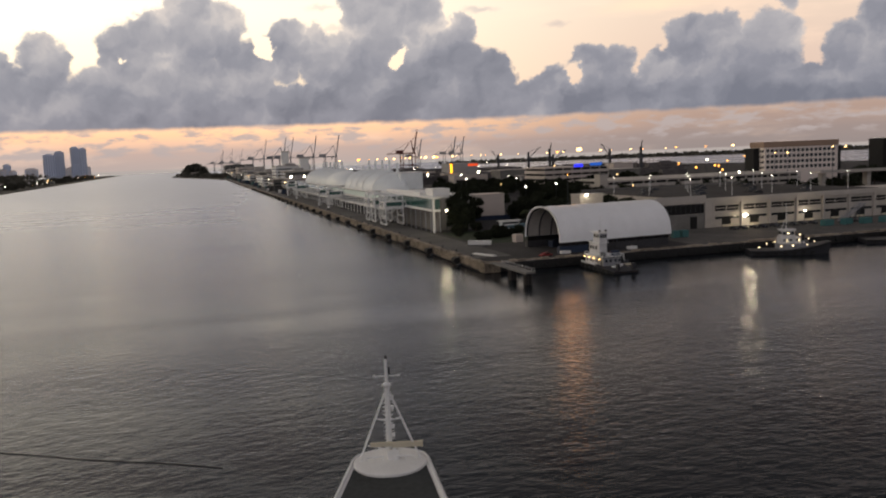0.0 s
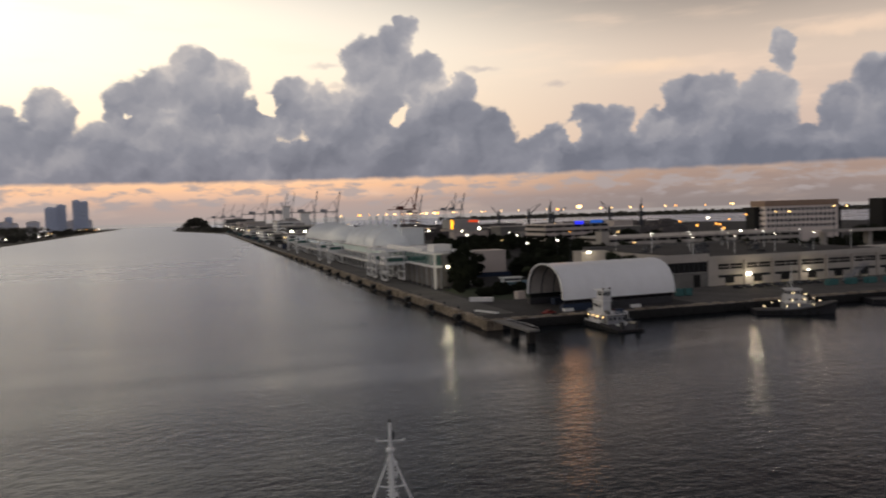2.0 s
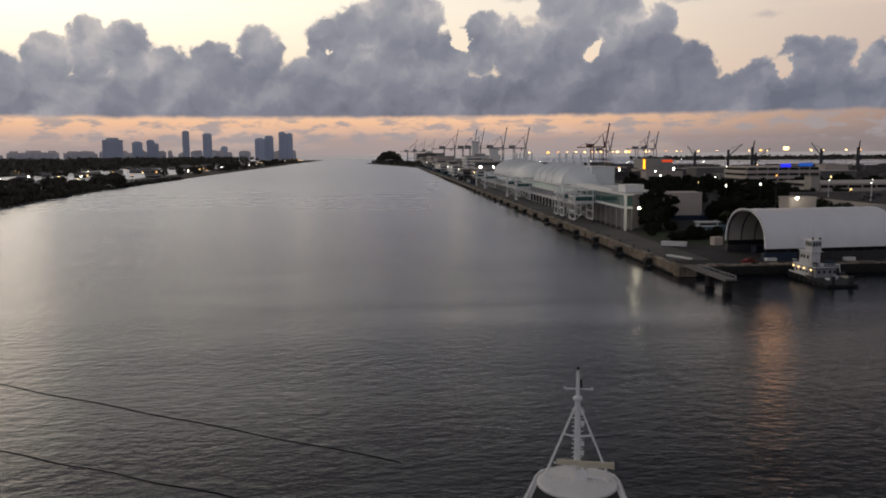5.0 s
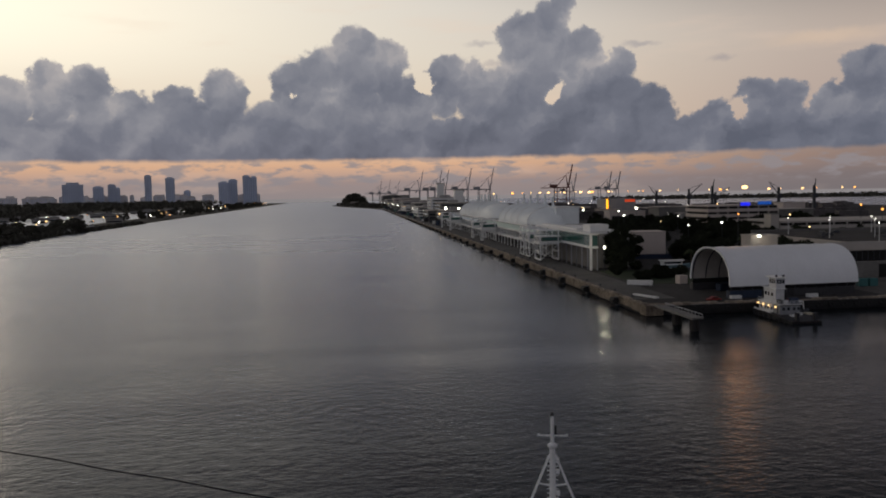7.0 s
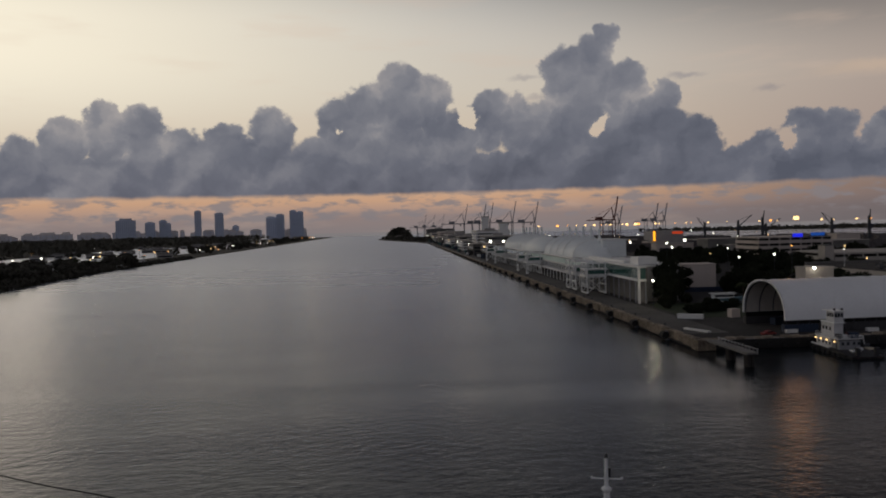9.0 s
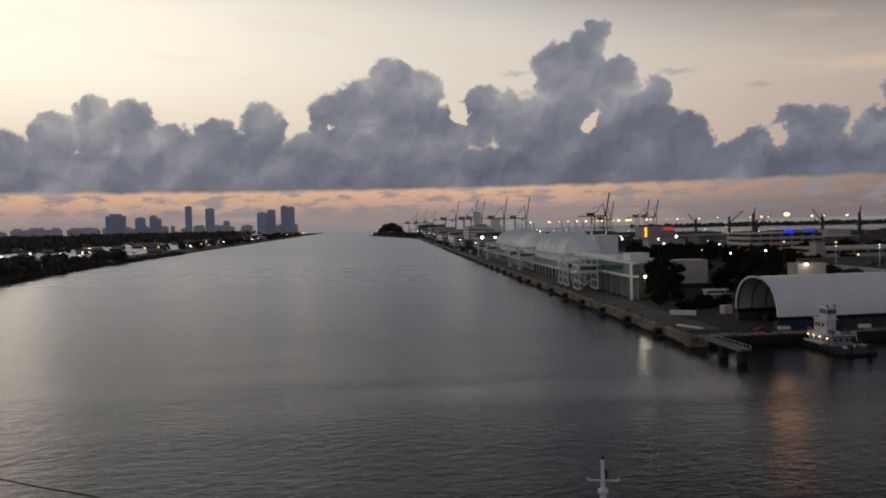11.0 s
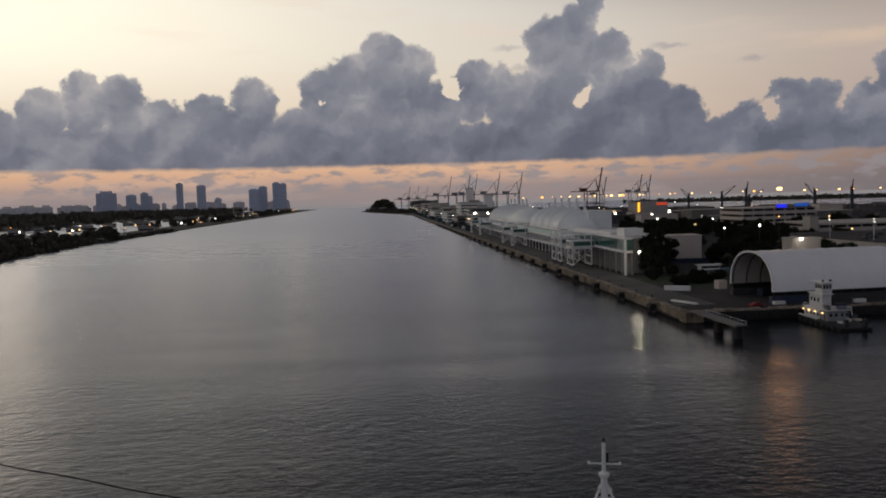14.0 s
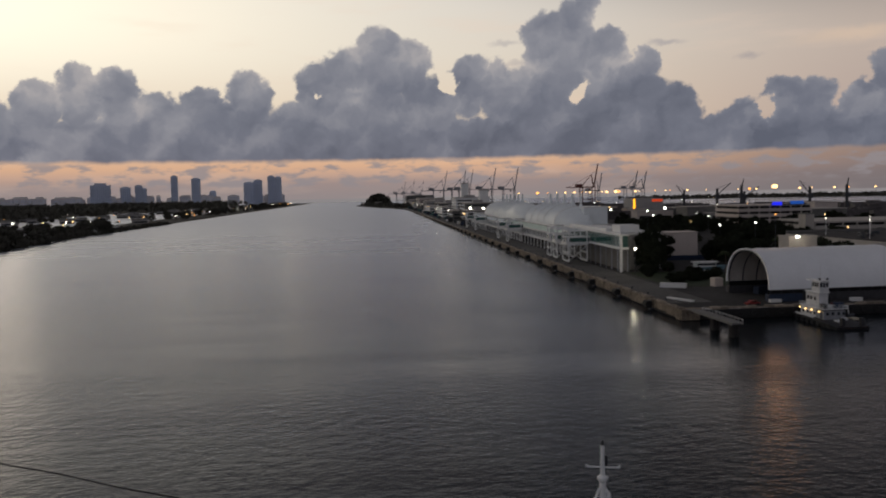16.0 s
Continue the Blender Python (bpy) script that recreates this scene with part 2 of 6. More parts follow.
# ---------------------------------------------------------------- materials
def material(name, color, rough=0.7, metal=0.0, vary=0.25, scale=0.4, fine=6.0, bump=0.15, random_tint=0.0, spec=0.4):
    """A surface with blotches at one scale and grain at a finer one, in metres."""
    m = bpy.data.materials.new(name)
    m.use_nodes = True
    nt = m.node_tree
    bsdf = nt.nodes["Principled BSDF"]
    bsdf.inputs["Roughness"].default_value, bsdf.inputs["Metallic"].default_value = rough, metal
    bsdf.inputs["Specular IOR Level"].default_value = spec
    tc = nt.nodes.new("ShaderNodeTexCoord")
    n1, n2 = nt.nodes.new("ShaderNodeTexNoise"), nt.nodes.new("ShaderNodeTexNoise")
    for n, s in ((n1, scale), (n2, fine)):
        nt.links.new(tc.outputs["Object"], n.inputs["Vector"])
        n.inputs["Scale"].default_value, n.inputs["Detail"].default_value = s, 5.0
    add = nt.nodes.new("ShaderNodeMath")
    add.operation = "ADD"
    nt.links.new(n1.outputs[0], add.inputs[0]), nt.links.new(n2.outputs[0], add.inputs[1])
    ramp = nt.nodes.new("ShaderNodeMapRange")
    nt.links.new(add.outputs[0], ramp.inputs[0])
    for i, v in enumerate((0.6, 1.4, 1.0 - vary, 1.0 + vary)):
        ramp.inputs[i + 1].default_value = v
    value = ramp.outputs[0]
    if random_tint:
        info = nt.nodes.new("ShaderNodeObjectInfo")
        r2 = nt.nodes.new("ShaderNodeMapRange")
        nt.links.new(info.outputs["Random"], r2.inputs[0])
        r2.inputs[3].default_value, r2.inputs[4].default_value = 1 - random_tint, 1 + random_tint
        mul = nt.nodes.new("ShaderNodeMath")
        mul.operation = "MULTIPLY"
        nt.links.new(value, mul.inputs[0]), nt.links.new(r2.outputs[0], mul.inputs[1])
        value = mul.outputs[0]
    tint = nt.nodes.new("ShaderNodeVectorMath")
    tint.operation = "SCALE"
    tint.inputs[0].default_value = color
    nt.links.new(value, tint.inputs[3])
    nt.links.new(tint.outputs[0], bsdf.inputs["Base Color"])
    if bump:
        b = nt.nodes.new("ShaderNodeBump")
        b.inputs["Strength"].default_value, b.inputs["Distance"].default_value = bump, 0.05
        nt.links.new(n2.outputs[0], b.inputs["Height"])
        nt.links.new(b.outputs[0], bsdf.inputs["Normal"])
    return m


def lamp_glass(name, color, strength):
    m = bpy.data.materials.new(name)
    m.use_nodes = True
    bsdf = m.node_tree.nodes["Principled BSDF"]
    bsdf.inputs["Base Color"].default_value = (*color, 1)
    bsdf.inputs["Emission Color"].default_value = (*color, 1)
    bsdf.inputs["Emission Strength"].default_value = strength
    return m


def water_material():
    m = bpy.data.materials.new("channel_water")
    m.use_nodes = True
    nt = m.node_tree
    nt.nodes.remove(nt.nodes["Principled BSDF"])
    deep = nt.nodes.new("ShaderNodeBsdfDiffuse")
    deep.inputs[0].default_value = (0.012, 0.015, 0.017, 1)
    gloss = nt.nodes.new("ShaderNodeBsdfGlossy")
    gloss.inputs["Color"].default_value = (0.79, 0.815, 0.89, 1)
    fresnel = nt.nodes.new("ShaderNodeFresnel")
    fresnel.inputs[0].default_value = 1.30
    blend = nt.nodes.new("ShaderNodeMixShader")
    nt.links.new(fresnel.outputs[0], blend.inputs[0])
    nt.links.new(deep.outputs[0], blend.inputs[1])
    nt.links.new(gloss.outputs[0], blend.inputs[2])
    nt.links.new(blend.outputs[0], nt.nodes["Material Output"].inputs[0])
    tc = nt.nodes.new("ShaderNodeTexCoord")

    def waves(sx, sy, turn, scale, detail, rough=0.55):
        mp = nt.nodes.new("ShaderNodeMapping")
        mp.inputs["Rotation"].default_value = (0, 0, radians(turn))
        mp.inputs["Scale"].default_value = (sx, sy, 1)
        nt.links.new(tc.outputs["Object"], mp.inputs["Vector"])
        n = nt.nodes.new("ShaderNodeTexNoise")
        n.inputs["Scale"].default_value, n.inputs["Detail"].default_value, n.inputs["Roughness"].default_value = scale, detail, rough
        nt.links.new(mp.outputs[0], n.inputs["Vector"])
        return n.outputs[0]

    def ranged(v, lo, hi, a, b):
        r = nt.nodes.new("ShaderNodeMapRange")
        nt.links.new(v, r.inputs[0])
        for i, q in enumerate((lo, hi, a, b)):
            r.inputs[i + 1].default_value = q
        return r.outputs[0]

    def maths(op, a, b):
        q = nt.nodes.new("ShaderNodeMath")
        q.operation = op
        for i, v in enumerate((a, b)):
            if isinstance(v, float):
                q.inputs[i].default_value = v
            else:
                nt.links.new(v, q.inputs[i])
        return q.outputs[0]

    ripple = waves(0.7, 1.0, 14, 1.05, 4.0, 0.6)
    chop = waves(0.72, 1.0, -16, 0.42, 3.0, 0.5)
    long_wave = waves(0.22, 1.0, 5, 0.11, 3.0)
    broad = waves(0.35, 1.0, -6, 0.010, 4.0, 0.6)
    streak = waves(0.16, 1.0, 3, 0.045, 4.0, 0.6)
    heights = maths("ADD", maths("ADD", maths("MULTIPLY", ripple, 0.25), maths("MULTIPLY", chop, 0.40)), maths("MULTIPLY", long_wave, 0.22))
    # patches and streaks of wind: rougher and smoother water
    wind = maths("ADD", maths("MULTIPLY", broad, 0.55), maths("MULTIPLY", streak, 0.45))
    b = nt.nodes.new("ShaderNodeBump")
    b.inputs["Distance"].default_value = 0.9
    across = nt.nodes.new("ShaderNodeSeparateXYZ")
    nt.links.new(tc.outputs["Object"], across.inputs[0])
    nt.links.new(maths("MULTIPLY", ranged(wind, 0.37, 0.63, 0.20, 0.62), ranged(across.outputs[1], 300.0, 1500.0, 1.0, 0.24)), b.inputs["Strength"])
    nt.links.new(heights, b.inputs["Height"])
    for node in (deep, gloss, fresnel):
        nt.links.new(b.outputs[0], node.inputs["Normal"])
    # the open reach is rougher than the sheltered basin
    place = nt.nodes.new("ShaderNodeSeparateXYZ")
    nt.links.new(tc.outputs["Object"], place.inputs[0])
    reach = maths("ADD", ranged(place.outputs[1], 250.0, 1300.0, 0.0, 0.17), ranged(place.outputs[0], 35.0, 85.0, 0.02, -0.06))
    nt.links.new(maths("ADD", ranged(wind, 0.36, 0.64, 0.13, 0.21), reach), gloss.inputs["Roughness"])
    return m


M = {}
M["water"] = water_material()
M["white"] = material("white_paint", (0.80, 0.80, 0.78), 0.55, vary=0.10, scale=0.25)
M["fabric"] = material("white_fabric", (0.86, 0.87, 0.88), 0.6, vary=0.06, scale=0.12, fine=1.5, bump=0.05)
M["fabric_inside"] = material("fabric_lining", (0.60, 0.56, 0.52), 0.8, vary=0.15, scale=0.2, fine=1.5, bump=0.05)
M["tent"] = material("tensile_roof", (0.80, 0.84, 0.84), 0.5, vary=0.08, scale=0.08, fine=0.8, bump=0.08)
M["steel_white"] = material("white_steel", (0.80, 0.81, 0.80), 0.45, vary=0.12, scale=0.6)
M["concrete"] = material("concrete", (0.17, 0.165, 0.155), 0.85, vary=0.35, scale=0.12, fine=2.0, bump=0.3)
M["concrete_pale"] = material("pale_concrete", (0.46, 0.425, 0.385), 0.85, vary=0.18, scale=0.15, fine=2.0, bump=0.2)
M["curb_stone"] = material("weathered_curb", (0.25, 0.21, 0.165), 0.9, vary=0.6, scale=0.5, fine=2.5, bump=0.5, random_tint=0.4)
M["quay_wall"] = material("quay_concrete", (0.19, 0.155, 0.115), 0.9, vary=0.75, scale=0.25, fine=1.2, bump=0.5)
M["apron"] = material("worn_apron", (0.10, 0.097, 0.092), 0.9, vary=0.45, scale=0.06, fine=0.7, bump=0.2)
M["asphalt"] = material("dock_asphalt", (0.030, 0.028, 0.029), 0.9, vary=0.75, scale=0.045, fine=0.6, bump=0.2)
M["yard_slab"] = material("yard_concrete", (0.105, 0.10, 0.095), 0.9, vary=0.4, scale=0.08, fine=0.9, bump=0.2, spec=0.2)
M["grass"] = material("grass", (0.022, 0.034, 0.015), 0.95, vary=0.4, scale=0.1, fine=3.0, bump=0.4)
M["earth"] = material("island_ground", (0.050, 0.047, 0.040), 0.95, vary=0.45, scale=0.02, fine=0.4, bump=0.3)
M["rubber"] = material("black_rubber", (0.018, 0.018, 0.018), 0.8, vary=0.3, scale=1.0)
M["pile"] = material("tarred_timber", (0.025, 0.022, 0.020), 0.85, vary=0.35, scale=0.8)
M["dark_steel"] = material("dark_steel", (0.06, 0.065, 0.075), 0.6, 0.2, vary=0.3, scale=0.3)
# paler and cooler than the steel: distance haze put into the paint colour
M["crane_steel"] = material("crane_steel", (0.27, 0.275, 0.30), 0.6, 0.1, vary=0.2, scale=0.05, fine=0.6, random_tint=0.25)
M["crane_red"] = material("red_crane_steel", (0.16, 0.06, 0.05), 0.6, 0.1, vary=0.2, scale=0.05, fine=0.6)
M["glass_green"] = material("green_glass", (0.045, 0.115, 0.10), 0.12, vary=0.25, scale=0.2, bump=0.0, spec=0.6)
M["glass_dark"] = material("dark_glass", (0.022, 0.028, 0.032), 0.15, vary=0.3, scale=0.3, bump=0.0, spec=0.6)
M["roof_green"] = material("pale_green_roof", (0.42, 0.54, 0.47), 0.4, vary=0.12, scale=0.1)
M["plaster"] = material("plaster", (0.58, 0.51, 0.46), 0.85, vary=0.12, scale=0.1, fine=1.5)
M["plaster_grey"] = material("grey_plaster", (0.36, 0.35, 0.34), 0.85, vary=0.18, scale=0.12, fine=1.5)
M["office_wall"] = material("office_render", (0.80, 0.71, 0.65), 0.8, vary=0.08, scale=0.1)
M["brown_cladding"] = material("brown_cladding", (0.33, 0.23, 0.17), 0.8, vary=0.12, scale=0.1)
# near-black for interiors and openings, their shade put into the colour
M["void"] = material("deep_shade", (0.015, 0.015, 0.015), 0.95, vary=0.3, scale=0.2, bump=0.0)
M["hull_black"] = material("black_hull_paint", (0.02, 0.02, 0.024), 0.5, vary=0.35, scale=0.5)
M["deck_red"] = material("oxide_deck", (0.30, 0.19, 0.13), 0.8, vary=0.35, scale=0.6)
M["maroon"] = material("maroon_paint", (0.09, 0.02, 0.02), 0.6, vary=0.2, scale=0.5)
M["blue_box"] = material("blue_container", (0.018, 0.032, 0.065), 0.6, vary=0.3, scale=0.6, random_tint=0.3)
M["grey_box"] = material("dark_container", (0.045, 0.045, 0.05), 0.6, vary=0.3, scale=0.6, random_tint=0.4)
M["teal"] = material("teal_paint", (0.05, 0.16, 0.16), 0.6, vary=0.2, scale=0.5)
M["bark"] = material("bark", (0.08, 0.06, 0.045), 0.95, vary=0.35, scale=1.0)
M["leaf"] = material("dark_foliage", (0.082, 0.080, 0.066), 0.85, vary=0.5, scale=0.3, fine=1.5, bump=0.0, random_tint=0.3, spec=0.1)
M["palm_leaf"] = material("palm_foliage", (0.045, 0.055, 0.028), 0.8, vary=0.4, scale=0.5, fine=1.5, bump=0.0, random_tint=0.2, spec=0.1)
M["leaf_port"] = material("port_foliage", (0.022, 0.026, 0.016), 0.85, vary=0.5, scale=0.3, fine=1.5, bump=0.0, random_tint=0.3, spec=0.08)
# far facades and glazing: haze over the water painted in as paler, bluer colour
M["tower"] = material("hazy_tower_facade", (0.68, 0.74, 0.88), 0.7, vary=0.12, scale=0.02, fine=0.3, random_tint=0.15)
M["tower_pale"] = material("hazy_pale_facade", (0.84, 0.79, 0.78), 0.8, vary=0.12, scale=0.03, fine=0.3, random_tint=0.15)
M["tower_glass"] = material("hazy_tower_glazing", (0.46, 0.53, 0.68), 0.4, vary=0.15, scale=0.02, fine=0.3)
M["yard_box"] = material("stacked_containers", (0.10, 0.09, 0.09), 0.7, vary=0.6, scale=0.06, fine=0.4)
M["white_car"] = material("white_car_paint", (0.70, 0.70, 0.70), 0.35, vary=0.05)
M["red_car"] = material("red_car_paint", (0.20, 0.02, 0.02), 0.35, vary=0.05)
M["dark_car"] = material("dark_car_paint", (0.03, 0.035, 0.045), 0.35, vary=0.05, random_tint=0.5)
M["tug_white"] = material("weathered_tug_paint", (0.60, 0.60, 0.60), 0.6, vary=0.22, scale=0.5, fine=3.0)
M["tug_grey"] = material("grey_tug_paint", (0.24, 0.245, 0.26), 0.7, vary=0.25, scale=0.5, fine=3.0)
M["launch_blue"] = material("faded_blue_paint", (0.17, 0.29, 0.36), 0.6, vary=0.2, scale=0.5)
M["deck_paint"] = material("deck_paint", (0.055, 0.06, 0.06), 0.9, vary=0.3, scale=0.2, fine=2.0, spec=0.15)
M["buff"] = material("buff_paint", (0.55, 0.50, 0.38), 0.6, vary=0.12, scale=0.6)
M["lamp_white"] = lamp_glass("white_lamp_light", (1.0, 0.94, 0.80), 8.0)
M["lamp_warm"] = lamp_glass("warm_lamp_light", (1.0, 0.62, 0.24), 3.6)
M["lamp_deck"] = lamp_glass("deck_lamp_light", (1.0, 0.80, 0.48), 3.0)
M["lamp_orange"] = lamp_glass("sodium_lamp_light", (1.0, 0.42, 0.08), 3.0)
M["sign_yellow"] = lamp_glass("yellow_neon", (1.0, 0.42, 0.02), 2.2)
M["sign_blue"] = lamp_glass("blue_neon", (0.02, 0.03, 1.0), 1.0)
M["sign_azure"] = lamp_glass("azure_sign", (0.02, 0.12, 0.55), 0.5)
M["sign_red"] = lamp_glass("red_sign", (0.8, 0.08, 0.02), 0.6)


# ---------------------------------------------------------------- building blocks
def boxy(bm, x0, x1, y0, y1, z0, z1):
    v = [bm.verts.new((x, y, z)) for z in (z0, z1) for x, y in ((x0, y0), (x1, y0), (x1, y1), (x0, y1))]
    for f in ((3, 2, 1, 0), (4, 5, 6, 7), (0, 1, 5, 4), (1, 2, 6, 5), (2, 3, 7, 6), (3, 0, 4, 7)):
        bm.faces.new([v[i] for i in f])
    return bm


def rod(bm, a, b, r0, r1=None, n=6):
    """A tapered round bar from a to b."""
    a, b = Vector(a), Vector(b)
    r1 = r0 if r1 is None else r1
    d = (b - a).normalized()
    u = d.orthogonal().normalized()
    w = d.cross(u)
    rings = []
    for p, r in ((a, r0), (b, r1)):
        rings.append([bm.verts.new(p + (u * math.cos(t) + w * math.sin(t)) * r) for t in (2 * math.pi * k / n for k in range(n))])
    for k in range(n):
        bm.faces.new((rings[0][k], rings[0][(k + 1) % n], rings[1][(k + 1) % n], rings[1][k]))
    bm.faces.new(rings[0][::-1]), bm.faces.new(rings[1])
    return bm


def lathe(bm, profile, n=16, at=(0, 0, 0)):
    """Turns (radius, height) pairs round the upright axis."""
    rings = [[bm.verts.new((at[0] + r * math.cos(2 * math.pi * k / n), at[1] + r * math.sin(2 * math.pi * k / n), at[2] + z)) for k in range(n)] for r, z in profile]
    for a, b in zip(rings, rings[1:]):
        for k in range(n):
            bm.faces.new((a[k], a[(k + 1) % n], b[(k + 1) % n], b[k]))
    bm.faces.new(rings[0][::-1]), bm.faces.new(rings[-1])
    return bm


def prism(bm, outline, z0, z1):
    """An upright block over a list of (x, y), counter-clockwise."""
    lo, hi = [[bm.verts.new((x, y, z)) for x, y in outline] for z in (z0, z1)]
    n = len(outline)
    for k in range(n):
        bm.faces.new((lo[k], lo[(k + 1) % n], hi[(k + 1) % n], hi[k]))
    bm.faces.new(lo[::-1]), bm.faces.new(hi)
    return bm


def grid_mesh(bm, rows):
    """Quads between rows of points."""
    vs = [[bm.verts.new(p) for p in row] for row in rows]
    for a, b in zip(vs, vs[1:]):
        for k in range(len(a) - 1):
            bm.faces.new((a[k], a[k + 1], b[k + 1], b[k]))
    return bm


def finish(name, bm, mat, smooth=False):
    me = bpy.data.meshes.new(name)
    bm.normal_update()
    bm.to_mesh(me)
    bm.free()
    me.materials.append(mat)
    if smooth:
        me.shade_smooth()
    return new(name, me)


def part(name, bm, mat, parent, label="", smooth=False):
    ob = finish(name, bm, mat, smooth)
    ob.parent = parent
    if label:
        tagged(ob, label)
    return ob


def same_part(name, ob, parent, m):
    """One more part with the mesh of ob, at the pose m under its parent."""
    o = new(name, ob.data)
    o.parent = parent
    o.matrix_basis = m
    return o


def thing(name, label, category, at=(0, 0, 0), turn=0.0, group="", kind=""):
    e = new(name)
    e.matrix_basis = pose(*at, 0, 0, turn)
    return tagged(e, label, category, group, kind)


def single(name, bm, mat, label, category, at=(0, 0, 0), turn=0.0, group="", kind="", smooth=False):
    ob = finish(name, bm, mat, smooth)
    ob.matrix_basis = pose(*at, 0, 0, turn)
    return tagged(ob, label, category, group, kind)


def nb():
    return bmesh.new()


def bx(*a):
    return boxy(nb(), *a)


def polar(az_deg, dist):
    return dist * math.sin(radians(az_deg)), dist * math.cos(radians(az_deg))


def sweep(bm, pts, r, n=6):
    """One round tube along a line of points."""
    pts = [Vector(p) for p in pts]
    rings = []
    for i, p in enumerate(pts):
        d = (pts[min(i + 1, len(pts) - 1)] - pts[max(i - 1, 0)]).normalized()
        u = d.cross(Vector((0, 0, 1))).normalized()
        w = u.cross(d)
        rings.append([bm.verts.new(p + (u * math.cos(6.2832 * k / n) + w * math.sin(6.2832 * k / n)) * r) for k in range(n)])
    for a, b in zip(rings, rings[1:]):
        for k in range(n):
            bm.faces.new((a[k], a[(k + 1) % n], b[(k + 1) % n], b[k]))
    bm.faces.new(rings[0][::-1]), bm.faces.new(rings[-1])
    return bm


def glow_lamp(name, at, watts, color, radius=0.5):
    data = bpy.data.lights.new(name, "POINT")
    data.energy, data.color, data.shadow_soft_size = watts, color, radius
    o = new(name, data)
    o.location = at
    return o

# ---------------------------------------------------------------- water, quay and land
DECK = 3.0
tagged(finish("water", bx(-4500, 4500, -1500, 5200, -6.0, 0.0), M["water"]), "grey rippled water of a wide ship channel at dawn", "water", kind="structure")
# port island: quay edge along x = 93.5, basin wall along y = 246
tagged(finish("ground", prism(nb(), [(93.5, 246), (640, 246), (1000, 560), (1120, 1000), (980, 1480), (640, 1900), (420, 3050), (93.5, 3050)], -5, DECK), M["asphalt"]),
       "dark worn asphalt and concrete of a port island", "ground", kind="structure")
tagged(finish("ground_causeway", prism(nb(), [(-2600, 520), (-298, 640), (-318, 900), (-322, 1500), (-320, 4550), (-420, 4600), (-400, 1900), (-395, 1320), (-420, 1230), (-540, 1210), (-560, 1080), (-2600, 900)], -5, 1.6), M["earth"]),
       "low dark wooded shore along the channel", "ground", kind="structure")
tagged(finish("ground_island", prism(nb(), [(-2900, 1350), (-720, 1560), (-735, 2400), (-640, 2430), (-540, 2520), (-600, 4300), (-2900, 4300)], -5, 1.4), M["earth"]),
       "wooded residential island behind the near shore", "ground", kind="structure")
tagged(finish("ground_far_shore", prism(nb(), [(980, 3150), (2100, 2500), (3700, 1500), (4300, 2200), (1500, 4400)], -5, 1.2), M["earth"]),
       "far low wooded shore across the bay", "ground", kind="structure")

curb = nb()
boxy(curb, 93.6, 95.1, 246, 3050, DECK + 0.004, DECK + 0.22)
boxy(curb, 95.2, 640, 246.1, 247.1, DECK + 0.004, DECK + 0.2)
quay_curb = tagged(finish("quay_curb", curb, M["concrete_pale"]), "pale worn concrete curb along the quay edge", "curb", kind="structure")
random.seed(2)
stones = []
for k in range(6):
    w, h = random.uniform(1.3, 1.9), random.uniform(0.30, 0.75)
    bm = nb()
    outline = [(-w / 2, -1.35), (w / 2 - 0.1, -1.42), (w / 2 + random.uniform(-0.2, 0.15), 1.3), (-w / 2 + 0.1, 1.4)]
    lo, mid = [[bm.verts.new((x, y, z)) for x, y in outline] for z in (0.0, h * 0.75)]
    top = [bm.verts.new((x * 0.86, y * 0.93, h * random.uniform(0.9, 1.1))) for x, y in outline]
    for a, b in ((lo, mid), (mid, top)):
        for i in range(4):
            bm.faces.new((a[i], a[(i + 1) % 4], b[(i + 1) % 4], b[i]))
    bm.faces.new(top)
    stones.append(finish("curb_stone", bm, M["curb_stone"]))
    stones[-1].parent = quay_curb
    stones[-1].location = (94.0, 247.5 + k * 2.9, DECK + 0.1)
for k in range(6, 200):
    same_part("curb_stone", stones[random.randrange(6)], quay_curb, pose(94.0 + random.uniform(-0.25, 0.25), 247.5 + k * 2.9, DECK + 0.1, random.uniform(-3, 3), random.uniform(-5, 5), random.uniform(-4, 4) + 180 * random.randint(0, 1)))
for k in range(95):
    same_part("curb_stone", stones[random.randrange(6)], quay_curb, pose(98.5 + k * 2.95, 246.7 + random.uniform(-0.15, 0.15), DECK + 0.02, random.uniform(-3, 3), random.uniform(-3, 3), 90 + random.uniform(-5, 5)))
face = nb()
for k in range(110):
    y0 = 246 + k * 11.6
    boxy(face, 92.95 + 0.12 * math.sin(k * 2.3), 93.48, y0, y0 + 11.2, 0.7 + 0.25 * math.sin(k * 1.7), DECK + 0.40)
tagged(finish("quay_wall", face, M["quay_wall"]), "stained brown concrete facing of the quay wall", "wall", kind="structure")
basin = nb()
for k in range(48):
    x0 = 96 + k * 9.0
    boxy(basin, x0, x0 + 9.0, 245.22 - 0.06 * math.sin(k * 1.9), 245.98, 0.4, DECK - 0.1)
tagged(finish("basin_wall", basin, M["rubber"]), "black timbered wall of the harbour basin", "wall", kind="structure")
